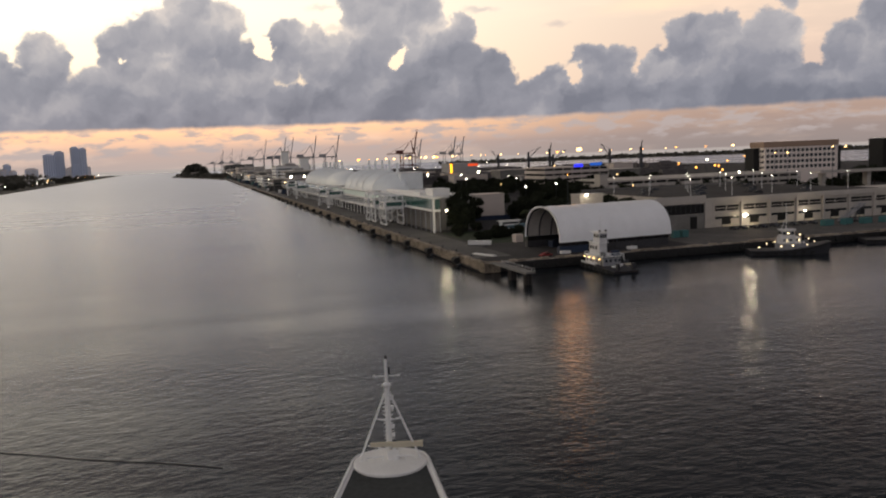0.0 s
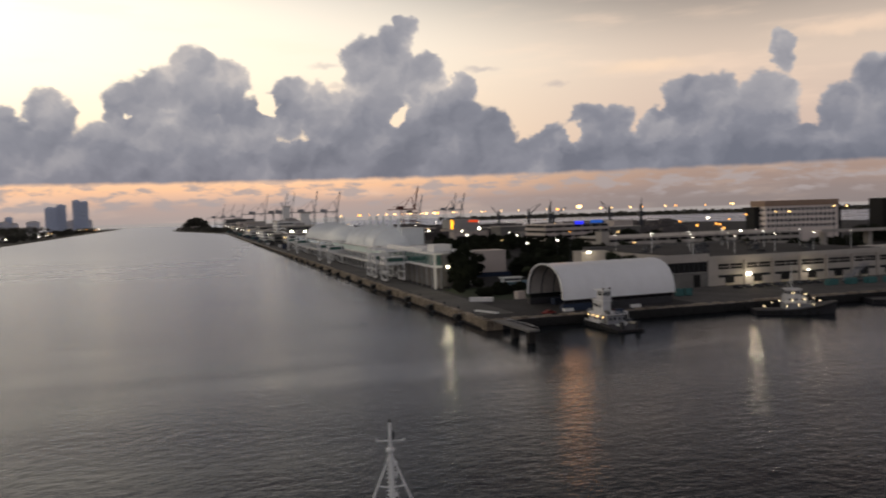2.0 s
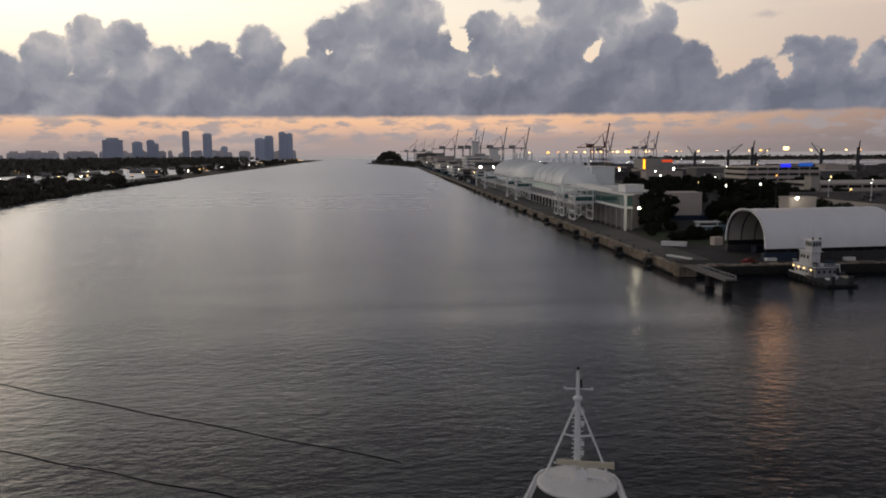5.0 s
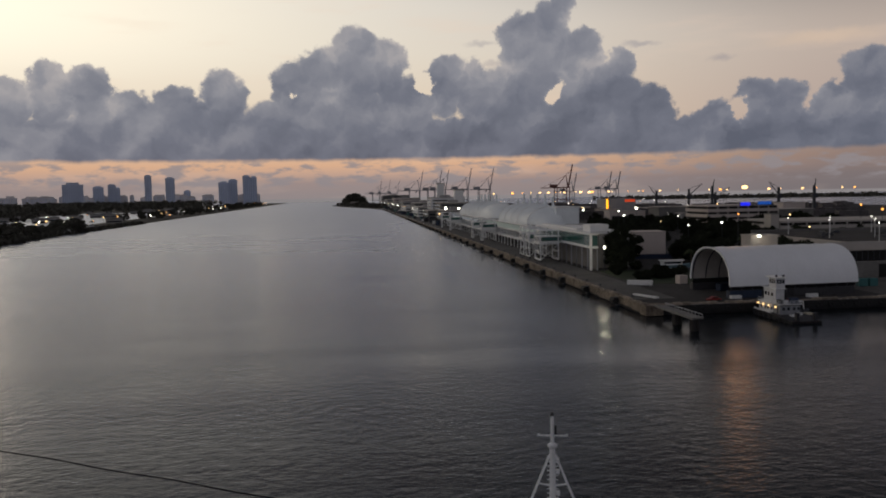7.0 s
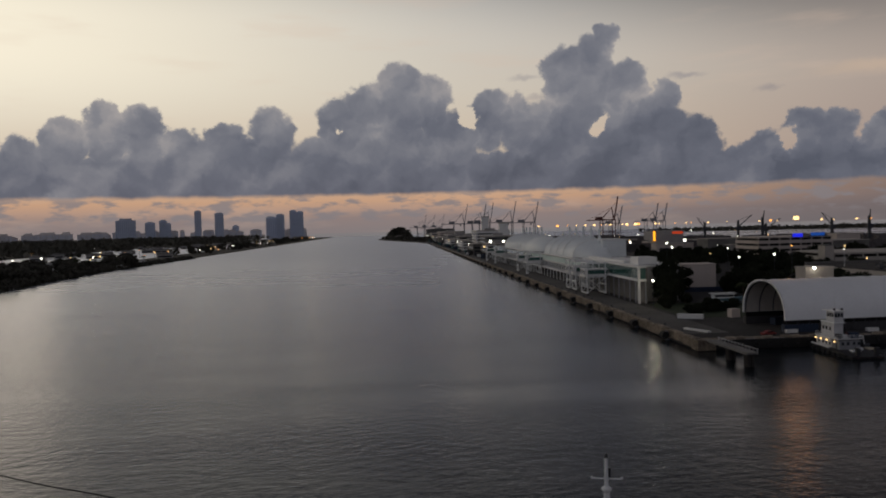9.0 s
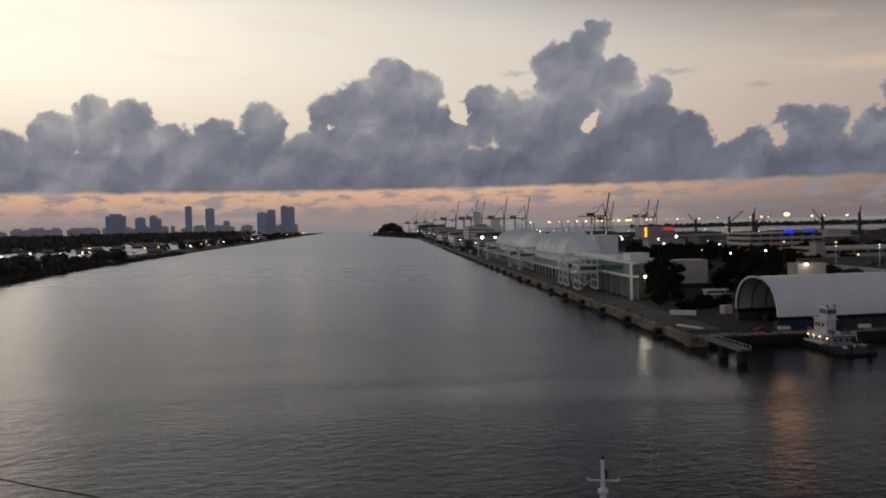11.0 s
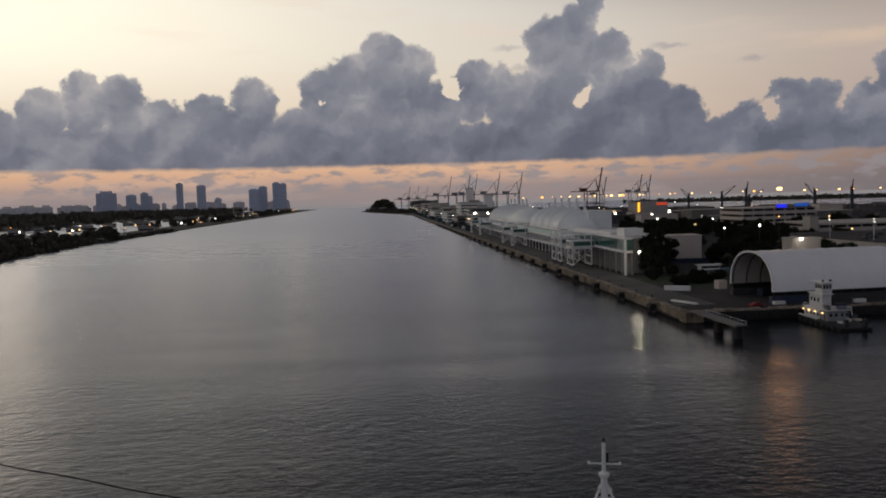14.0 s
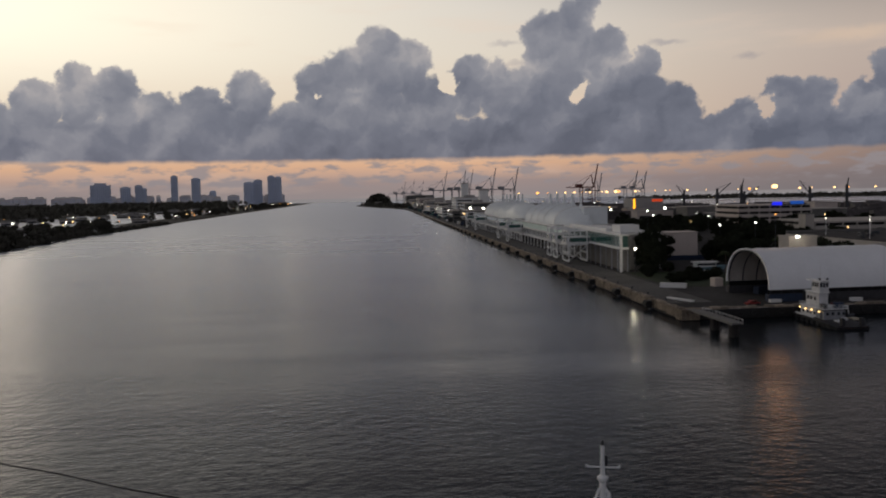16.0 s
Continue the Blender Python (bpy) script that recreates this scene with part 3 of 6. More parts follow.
# tyres hung along the basin wall
tyre = single("tyre_fender", lathe(nb(), [(0.45, -0.24), (0.85, -0.24), (1.0, -0.1), (1.0, 0.1), (0.85, 0.24), (0.45, 0.24), (0.4, 0.0)], 14), M["rubber"], "worn black tyre hung on the basin wall", "tyre", group="tyres on the basin wall", smooth=True)
tyre.matrix_basis = pose(103, 245.05, 1.6, 90, 0, 0)
for k in range(1, 46):
    copy_thing(tyre, pose(103 + k * 4.4, 245.0 + random.uniform(-0.1, 0.1), 1.6 + random.uniform(-0.4, 0.5), 90 + random.uniform(-6, 6), 0, random.uniform(-10, 10)))
apron = bx(95.3, 110.5, 262, 1500, DECK, DECK + 0.012)
tagged(finish("quay_apron", apron, M["apron"]), "grey concrete apron along the quay", "pavement", kind="structure")
yard_slab = nb()
for k in range(16):
    for j in range(4):
        boxy(yard_slab, 180 + k * 12.0, 191.9 + k * 12.0, 249.5 + j * 13.0, 262.4 + j * 13.0, DECK, DECK + 0.014 + 0.006 * ((k * 7 + j * 5) % 3))
tagged(finish("yard_pavement", yard_slab, M["yard_slab"]), "worn grey concrete slabs before the warehouse", "pavement", kind="structure")
lawn = prism(nb(), [(112, 306), (138, 300), (170, 345), (172, 362), (114, 360)], DECK, DECK + 0.06)
tagged(finish("lawn", lawn, M["grass"]), "dark mown grass beside the quay", "grass", kind="structure")

# fenders every 35 m
fender = thing("fender", "black rubber cylinder fender hung on the quay wall", "fender", (91.4, 271, 0), group="fenders on the quay")
tube = nb()
rod(tube, (0.3, -1.75, 1.7), (0.3, 1.75, 1.7), 1.2, n=14)
part("tube", tube, M["rubber"], fender)
bracket = bx(0.9, 2.05, -1.3, 1.3, -4.0, 3.0)
part("bracket", bracket, M["dark_steel"], fender)
for k in range(1, 28):
    copy_thing(fender, pose(91.4, 271 + 34.75 * k, 0))
bollard = thing("bollard", "squat dark iron mooring bollard on the quay edge", "bollard", (97, 268, DECK), group="bollards")
part("stem", lathe(nb(), [(0.32, 0), (0.26, 0.15), (0.24, 0.55), (0.34, 0.75), (0.30, 0.86), (0.1, 0.9)], 12), M["dark_steel"], bollard, smooth=True)
part("base_plate", bx(-0.5, 0.5, -0.5, 0.5, 0.0, 0.06), M["dark_steel"], bollard)
for k in range(1, 22):
    copy_thing(bollard, pose(97, 268 + 17.5 * k, DECK))

# raised catwalk with two dolphins off the corner
walkway = thing("dolphin_walkway", "concrete walkway out to two dark mooring dolphins", "walkway", (95.2, 246, 0), 1.4)
part("slab", bx(-0.3, 2.6, -30.9, -5.2, 3.5, 3.9), M["concrete"], walkway)
part("edge_beam", bx(-0.52, -0.3, -30.9, -5.2, 3.3, 3.86), M["concrete"], walkway)
part("edge_beam", bx(2.6, 2.82, -30.9, -5.2, 3.3, 3.86), M["concrete"], walkway)
for y in (-18.4, -29.9):
    for dx, dy in ((-0.05, -0.62), (1.25, -0.62), (-0.05, 0.62), (1.25, 0.62)):
        pier = nb()
        rod(pier, (dx, y + dy, -5), (0.15 + dx * 0.85, y + dy * 0.85, 3.25), 0.68, 0.62, 10)
        part("timber_post", pier, M["pile"], walkway)
    part("cap", bx(-0.8, 2.0, y - 1.2, y + 1.2, 3.1, 3.296), M["pile"], walkway)
part("corner_block", bx(-2.4, 3.4, -2.2, 2.5, 0.2, 3.4), M["quay_wall"], walkway)
part("ramp", prism(nb(), [(-0.3, -5.2), (2.6, -5.2), (2.6, -1.0), (-0.3, -1.0)], 3.4, 3.5), M["concrete"], walkway)
for k in range(12):
    post = nb()
    rod(post, (2.7, -30.4 + k * 2.25, 3.85), (2.7, -30.4 + k * 2.25, 4.7), 0.06, n=6)
    part("rail_post", post, M["steel_white"], walkway)
handrail = nb()
rod(handrail, (2.7, -30.8, 4.7), (2.7, -5.2, 4.7), 0.05, n=6)
part("handrail", handrail, M["steel_white"], walkway)

# ---------------------------------------------------------------- cruise terminal
# open boarding hall at the near end
hall = thing("boarding_hall", "white steel-framed boarding hall with a green glass gallery on columns", "terminal building", (112, 364, DECK))
part("roof", bx(-0.6, 3.5, -0.8, 106, 16.3, 17.2), M["white"], hall)
part("gallery_floor", bx(-0.3, 3.5, -0.5, 106, 10.1, 11.2), M["steel_white"], hall)
for k in range(23):
    y0 = 0.3 + k * 4.6
    part("glass_panel", bx(0.05, 0.25, y0, y0 + 4.35, 11.25, 16.25), M["glass_green"], hall)
part("glass_panel", bx(0.6, 3.2, 0.05, 0.25, 11.25, 16.25), M["glass_green"], hall)
# black block that stands for the dimness inside the gallery
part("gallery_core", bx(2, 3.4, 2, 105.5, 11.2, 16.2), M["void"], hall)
part("corner_column", bx(-0.5, 0.5, -0.7, 0.3, 0, 16.3), M["white"], hall)
for k in range(1, 23, 2):
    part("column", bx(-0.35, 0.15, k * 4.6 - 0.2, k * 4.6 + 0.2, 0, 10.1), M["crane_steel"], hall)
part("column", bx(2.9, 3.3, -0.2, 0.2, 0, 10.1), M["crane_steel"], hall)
part("rear_wall", bx(3.6, 5.0, 3, 105, 0, 16.2), M["concrete"], hall)
part("rear_block", bx(5.2, 22, 10, 104, 0, 16.2), M["plaster_grey"], hall)
part("rear_roof", bx(5.2, 22.4, 9.6, 104, 16.2, 17.0), M["white"], hall)
part("roof_cabin", bx(3.5, 12.5, 12, 24, 17.2, 20.6), M["white"], hall)
part("roof_parapet", bx(1.5, 5, 28, 100, 17.2, 18.4), M["white"], hall)

tower_block = thing("terminal_tower_block", "plain white stair and lift block at the end of the tents", "terminal building", (134.5, 511, DECK))
part("wall", bx(0, 15, 0, 30, 0, 26), M["tent"], tower_block)
part("parapet", bx(-0.3, 15.3, -0.3, 30.3, 26, 26.7), M["white"], tower_block)


def terminal_wing(y0, y1, name, label, glass, roof_mat):
    """A long low wing: black panels for the ground floor's shade, a white colonnade above it and a sloping glazed roof.
    """
    length = y1 - y0
    wing = thing(name, label, "terminal building", (112, y0, DECK))
    part("core", bx(3, 42, 0.5, length - 0.5, 0, 14.9), M["plaster_grey"], wing)
    part("lower_beam", bx(-0.5, 3, 0, length, 5.6, 6.6), M["white"], wing)
    part("upper_beam", bx(-0.5, 3, 0, length, 10.9, 11.8), M["white"], wing)
    n = int(length / 5.5)
    for k in range(n + 1):
        y = k * length / n
        part("column", bx(-0.3, 0.3, y - 0.3, y + 0.3, 0 if k % 2 == 0 else 6.6, 10.9), M["steel_white"], wing)
        if k < n:
            part("window", bx(2.86, 2.98, y + 0.6, y + length / n - 0.6, 6.8, 10.6), M[glass], wing)
            # black panel: shade under the lower beam painted on as a surface
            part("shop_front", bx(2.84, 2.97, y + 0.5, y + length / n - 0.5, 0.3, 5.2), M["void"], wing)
    slope = nb()
    for k in range(n):
        a, b = k * length / n + 0.12, (k + 1) * length / n - 0.12
        grid_mesh(slope, [[(-0.4, a, 11.9), (-0.4, b, 11.9)], [(4.5, a, 15.4), (4.5, b, 15.4)], [(4.5, a, 15.1), (4.5, b, 15.1)], [(-0.4, a, 11.6), (-0.4, b, 11.6)], [(-0.4, a, 11.9), (-0.4, b, 11.9)]])
    part("sloping_roof", slope, M[roof_mat], wing)
    part("flat_roof", bx(4.5, 42, 0, length, 14.9, 15.5), M["plaster_grey"], wing)
    return wing


terminal_wing(470, 686, "cruise_terminal", "long white cruise terminal wing with colonnade and pale green roof", "glass_dark", "roof_green")
terminal_wing(690, 905, "cruise_terminal", "long cruise terminal wing with dark green glazing", "glass_green", "glass_green")


def tent_roof(y0, y1, half, rise, first, step, count):
    """A pleated membrane that sweeps up from the eaves to a ridge of spiked peaks and drops behind it; its ends are rounded."""
    length = y1 - y0
    tent = thing("tent_roof", "pale translucent tensile membrane roof with spiked peaks", "tent roof", (135, y0, DECK + 15.2), group="tent roofs")

    def swell(y):
        u = min(y, length - y) / 34.0
        return 1.0 if u >= 1 else math.sqrt(max(0.0, 1 - (1 - u) ** 2))

    rows, na = [], 16
    ys = [length * i / 220 for i in range(221)]
    for y in ys:
        s = swell(y)
        dip = abs(math.sin(math.pi * (y - first) / step)) ** 0.75
        if y < first - step or y > first + count * step:
            dip = 0.5
        row = []
        for j in range(na + 1):
            a = math.pi / 2 * j / na
            ridge = 1.0 - 0.25 * dip * (0.30 + 0.70 * math.sin(a))
            row.append((-math.cos(a) ** 0.9 * half * (0.15 + 0.85 * s) * (1 - 0.10 * dip), y, math.sin(a) ** 0.9 * rise * s * ridge))
        row.append((2.5, y, rise * s * 0.80))
        row.append((3.5, y, 0.0))
        rows.append(row)
    part("membrane", grid_mesh(nb(), rows), M["tent"], tent, smooth=True)
    part("eaves_ring", bx(-half - 0.4, 4, 3, length - 3, -0.5, 0.25), M["white"], tent)
    for k in range(count):
        y = first + k * step
        top = rise * swell(y)
        spike = lathe(nb(), [(4.2, top - 2.9), (2.2, top - 0.9), (1.0, top + 0.7), (0.62, top + 2.2), (0.62, top + 2.3), (0.8, top + 4.2), (0.7, top + 6.0), (0.12, top + 6.6)], 14, (0, y, 0))
        part("peak", spike, M["tent"], tent, smooth=True)
        seam = nb()
        pts = []
        for j in range(11):
            a = math.pi / 2 * j / 10
            pts.append((-math.cos(a) ** 0.9 * half * (0.15 + 0.85 * swell(y)), y, math.sin(a) ** 0.9 * top + 0.05))
        for p, q in zip(pts, pts[1:]):
            rod(seam, p, q, 0.16, n=5)
        part("ridge_cable", seam, M["white"], tent)
    return tent


tent_roof(504, 640, 20, 13.6, 17, 21.8, 6)
tent_roof(648, 850, 20, 13.6, 74, 20.5, 6)


def boarding_bridge(y, w):
    b = thing("boarding_bridge", "white steel passenger boarding bridge on portal legs", "boarding bridge", (100.5, y, DECK), group="boarding bridges")
    for dx in (0, 9.5):
        for dy in (0, w):
            leg = nb()
            rod(leg, (dx, dy, 0.9), (dx, dy, 16.5), 0.36, n=8)
            part("leg", leg, M["steel_white"], b)
            wheel = nb()
            rod(wheel, (dx, dy - 0.3, 0.45), (dx, dy + 0.3, 0.45), 0.45, n=10)
            part("wheel", wheel, M["rubber"], b)
    for z in (0.9, 5.2, 9.2, 16.2):
        part("cross_beam", bx(-0.35, 0.35, 0, w, z, z + 0.6), M["steel_white"], b)
        part("cross_beam", bx(9.1, 9.9, 0, w, z, z + 0.6), M["steel_white"], b)
    for dy in (0, w):
        part("side_beam", bx(0, 9.5, dy - 0.3, dy + 0.3, 9.2, 9.8), M["steel_white"], b)
        part("side_beam", bx(0, 9.5, dy - 0.3, dy + 0.3, 16.2, 16.8), M["steel_white"], b)
        brace = nb()
        rod(brace, (0, dy, 1.2), (9.5, dy, 9.2), 0.16)
        rod(brace, (9.5, dy, 1.2), (0, dy, 9.2), 0.16)
        part("brace", brace, M["steel_white"], b)
    part("cabin", bx(-0.9, 11.4, 1.2, w - 1.2, 9.9, 13.6), M["white"], b)
    part("cabin_window", bx(-0.98, 0.3, 1.6, w - 1.6, 10.9, 13.0), M["glass_dark"], b)
    part("cabin_window", bx(0.6, 11.0, 1.12, 1.24, 10.9, 13.0), M["glass_green"], b)
    return b


boarding_bridge(414, 13)
boarding_bridge(440, 9)
boarding_bridge(455, 9)
for y in (596, 640, 780, 850):
    boarding_bridge(y, 8)

# further sheds and halls along the quay
random.seed(11)
FAR_HALLS = [(112, 930, 30, 70, 16), (118, 1015, 40, 60, 24), (110, 1090, 34, 80, 13), (125, 1190, 50, 60, 30), (112, 1270, 40, 110, 15),
             (118, 1400, 44, 90, 20), (110, 1510, 40, 130, 13), (116, 1660, 60, 120, 22), (112, 1800, 44, 150, 14), (120, 1980, 60, 120, 26),
             (112, 2130, 50, 170, 14), (118, 2330, 60, 160, 20), (112, 2520, 60, 220, 14), (125, 2780, 90, 120, 32)]
for x, y, w, d, h in FAR_HALLS:
    far_hall = thing("quay_hall", "long pale quayside hall with banded windows", "building", (x, y, DECK), group="halls along the quay")
    part("wall", bx(0, w, 0, d, 0, h), M[random.choice(("plaster_grey", "white", "plaster", "concrete"))], far_hall)
    part("roof", bx(-0.8, w + 0.8, -0.8, d + 0.8, h, h + 1.0), M["concrete_pale"], far_hall)
    z = 3.0
    while z < h - 2:
        part("window_band", bx(-0.12, -0.02, 2, d - 2, z, z + 1.9), M["glass_dark"], far_hall)
        part("window_band", bx(2, w - 2, -0.12, -0.02, z, z + 1.9), M["glass_dark"], far_hall)
        z += 4.4
    part("roof_unit", bx(w * 0.3, w * 0.6, d * 0.2, d * 0.4, h + 1, h + 4), M["plaster_grey"], far_hall)

# ---------------------------------------------------------------- arched fabric shed on stacked containers
SHED = thing("fabric_shed", "white arched fabric shed, open at its end", "storage shed", (126.8, 256.2, DECK), 3.0)
WID, LEN, EAVE, RISE = 28.4, 47.6, 4.1, 12.3


def vault(a, rise, x):
    pts = []
    for j in range(41):
        t = math.pi * j / 40
        c, s = math.cos(t), math.sin(t)
        pts.append((x, WID / 2 - math.copysign(abs(c) ** 0.86, c) * a, EAVE + s ** 0.92 * rise))
    return pts


bays = 9
rows = []
for i in range(bays * 6 + 1):
    u = i / 6
    sag = 0.16 * (0.5 - 0.5 * math.cos(2 * math.pi * u))
    rows.append(vault(WID / 2 - sag, RISE - sag, LEN * i / (bays * 6)))
part("skin", grid_mesh(nb(), rows), M["fabric"], SHED, smooth=True)
part("lining", grid_mesh(nb(), [vault(WID / 2 - 0.45, RISE - 0.45, 0.1), vault(WID / 2 - 0.45, RISE - 0.45, LEN - 0.4)]), M["fabric_inside"], SHED, "grey-brown underside of the fabric", smooth=True)
hem = nb()
grid_mesh(hem, [vault(WID / 2 + 0.12, RISE + 0.12, -0.15), vault(WID / 2 + 0.12, RISE + 0.12, 0.25), vault(WID / 2 - 0.6, RISE - 0.6, 0.25), vault(WID / 2 - 0.6, RISE - 0.6, -0.15), vault(WID / 2 + 0.12, RISE + 0.12, -0.15)])
part("end_hem", hem, M["fabric"], SHED, smooth=True)
endwall = nb()
base = [endwall.verts.new(p) for p in vault(WID / 2 - 0.2, RISE - 0.2, LEN - 0.2)]
endwall.faces.new(base)
part("end_wall", endwall, M["fabric"], SHED)
for k in range(bays):
    rib = nb()
    x = 0.6 + k * (LEN - 1.2) / bays
    ring = vault(WID / 2 - 0.75, RISE - 0.75, x)
    for p, q in zip(ring[::2], ring[2::2]):
        rod(rib, p, q, 0.2, n=5)
    part("rib", rib, M["dark_steel"], SHED)
for side in (0.1, WID - 0.1):
    rail = nb()
    rod(rail, (0, side, EAVE - 0.05), (LEN, side, EAVE - 0.05), 0.16, n=6)
    part("eaves_rail", rail, M["steel_white"], SHED)
    for k in range(13):
        post = nb()
        x = 0.3 + k * (LEN - 0.6) / 12
        rod(post, (x, side, 2.5), (x, side, EAVE), 0.13, n=6)
        part("post", post, M["dark_steel"], SHED)
    # black sheet that fills the gap under the eaves with painted shade
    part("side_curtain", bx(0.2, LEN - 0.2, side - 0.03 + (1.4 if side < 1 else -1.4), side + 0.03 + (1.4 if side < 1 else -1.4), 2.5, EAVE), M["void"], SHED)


def container(at, turn, mat, label, long=12.19):
    c = thing("shipping_container", label, "container", at, turn, group="containers under the shed")
    hull = nb()
    n = int(long / 0.55)
    for side in (0.0, 2.44):
        row0, row1 = [], []
        for k in range(n * 2 + 1):
            off = 0.05 if k % 4 in (1, 2) else 0.0
            yy = side + (off if side == 0 else -off)
            row0.append((k * long / (2 * n), yy, 0.12)), row1.append((k * long / (2 * n), yy, 2.46))
        grid_mesh(hull, [row0, row1])
    boxy(hull, 0.02, long - 0.02, 0.07, 2.37, 0.05, 2.5)
    part("body", hull, M[mat], c)
    frame_bm = nb()
    for x in (0, long - 0.15):
        for y in (0, 2.29):
            boxy(frame_bm, x, x + 0.15, y, y + 0.15, 0, 2.59)
    for y in (0, 2.29):
        boxy(frame_bm, 0.15, long - 0.15, y, y + 0.15, 2.45, 2.59)
        boxy(frame_bm, 0.15, long - 0.15, y, y + 0.15, 0, 0.14)
    part("corner_frame", frame_bm, M[mat], c)
    part("door", bx(-0.06, -0.01, 0.15, 1.2, 0.15, 2.42), M[mat], c)
    part("door", bx(-0.06, -0.01, 1.24, 2.29, 0.15, 2.42), M[mat], c)
    return c


ca, sa = math.cos(radians(3.0)), math.sin(radians(3.0))
for lx, ly in [(k * 11.6 - 0.1, y) for k in range(4) for y in (0.0, WID - 2.44)]:
    for lev in range(1):
        wx, wy = 126.8 + lx * ca - ly * sa, 256.2 + lx * sa + ly * ca
        blue = (int(lx) + lev + int(ly)) % 3 == 0
        container((wx, wy, DECK + lev * 2.6), 3.0, "blue_box" if blue else "grey_box",
                  "blue steel shipping container under the shed's edge" if blue else "dark steel shipping container under the shed's edge", 11.5)
container((133, 276, DECK), 20, "blue_box", "blue steel shipping container standing inside the shed", 6.06)
container((137, 266, DECK), -8, "blue_box", "blue steel shipping container standing inside the shed", 6.06)


def crate(x, y, w, d, h, mat, label, turn=0):
    c = thing("equipment_box", label, "box", (x, y, DECK), turn)
    part("body", bx(0, w, 0, d, 0.15, h), M[mat], c)
    part("skid", bx(0.1, w - 0.1, 0.1, 0.5, 0, 0.15), M["dark_steel"], c)
    part("skid", bx(0.1, w - 0.1, d - 0.5, d - 0.1, 0, 0.15), M["dark_steel"], c)
    part("lid", bx(-0.06, w + 0.06, -0.06, d + 0.06, h, h + 0.12), M[mat], c)


crate(127.8, 300, 3.5, 3.0, 3.2, "plaster", "pale site cabin beside the shed", 10)
crate(126.5, 254.6, 3.6, 1.5, 1.0, "white", "low white block on the dock", 0)
crate(152, 252, 3.6, 1.5, 1.1, "white", "low white block on the dock", 0)
crate(186, 275, 3, 2.4, 2.8, "teal", "teal refuse skip beside the wall", 0)
crate(190, 275, 3, 2.4, 2.8, "teal", "teal refuse skip beside the wall", 0)


def car(x, y, turn, mat, label, long=4.6, high=1.5):
    c = thing("car", label, "car", (x, y, DECK), turn, group="parked cars")
    prof = [(0, 0.35), (0, 0.85), (0.25, 0.92), (1.05, 0.98), (1.55, high), (3.1, high), (3.75, 1.0), (long, 0.85), (long + 0.05, 0.4)]
    body = nb()
    l, r = [[body.verts.new((px, yy, pz)) for px, pz in prof] for yy in (0.0, 1.8)]
    for k in range(len(prof)):
        n = (k + 1) % len(prof)
        body.faces.new((l[k], l[n], r[n], r[k]))
    body.faces.new(l[::-1]), body.faces.new(r)
    bmesh.ops.recalc_face_normals(body, faces=body.faces)
    part("body", body, M[mat], c)
    for yy in (-0.02, 1.79):
        part("side_window", bx(1.6, 3.2, yy, yy + 0.03, 1.02, high - 0.1), M["glass_dark"], c)
    for wx in (0.9, long - 0.9):
        for yy in (0.0, 1.8):
            w = nb()
            rod(w, (wx, yy - 0.12, 0.33), (wx, yy + 0.12, 0.33), 0.33, n=12)
            part("wheel", w, M["rubber"], c)


crate(107.8, 303.2, 9.5, 2.2, 1.7, "white", "long white covered trailer on the dock", -32)
car(117, 251, 8, "red_car", "red car parked by the dock edge")
crate(98.9, 272.4, 11.5, 1.5, 0.55, "white", "long low white gangplank lying on the dock", -69)
for k in range(9):
    car(225 + k * 5.2, 285 + (k % 2), 88, "dark_car", "dark car parked before the warehouse")
for k in range(6):
    car(145 + k * 4.2, 345 + k * 0.7, 80, "dark_car" if k % 3 else "white_car", "car parked behind the lawn")

# covered launch on its trailer
boat = thing("launch", "white and blue launch standing ashore with a canopy", "boat", (140, 356, DECK), 0)
hullb = nb()
grid_mesh(hullb, [[(0, -2, 2.2), (4, -2.6, 2.2), (12, -2.6, 2.3), (18, 0, 2.8)], [(0, -1.4, 0.6), (4, -1.6, 0.5), (12, -1.2, 0.6), (16.5, 0, 0.9)], [(0, 1.4, 0.6), (4, 1.6, 0.5), (12, 1.2, 0.6), (16.5, 0, 0.9)], [(0, 2, 2.2), (4, 2.6, 2.2), (12, 2.6, 2.3), (18, 0, 2.8)], [(0, -2, 2.2), (4, -2.6, 2.2), (12, -2.6, 2.3), (18, 0, 2.8)]])
part("hull", hullb, M["launch_blue"], boat)
part("cabin", bx(3, 12, -1.9, 1.9, 2.2, 4.2), M["white"], boat)
part("cabin_window", bx(3.4, 11.6, -1.96, -1.88, 2.9, 3.8), M["glass_dark"], boat)
part("canopy", bx(2, 13, -2.2, 2.2, 4.2, 4.5), M["white"], boat)
for x in (3, 12):
    part("cradle", bx(x - 0.3, x + 0.3, -1.8, 1.8, 0, 0.62), M["dark_steel"], boat)

# ---------------------------------------------------------------- warehouse with a parking deck on its roof
ware = thing("dock_warehouse", "long beige concrete warehouse with window bands and a parking roof", "warehouse", (190, 302, DECK))
part("wall", bx(30, 140, 0.4, 120, 0, 12.2), M["concrete_pale"], ware)
part("west_wall", bx(0, 30, 0.4, 16, 0, 11.2), M["concrete_pale"], ware)
part("low_wall", bx(-1, 31, -0.2, 0.4, 0, 6.4), M["concrete"], ware)
part("parapet", bx(30, 140, -0.5, 0.4, 10.9, 13.2), M["concrete_pale"], ware)
part("parapet", bx(-0.5, 30, -0.5, 0.4, 11.4, 14.6), M["concrete_pale"], ware)
part("window_band", bx(-0.8, 29.5, 0.3, 0.38, 6.6, 10.9), M["void"], ware)
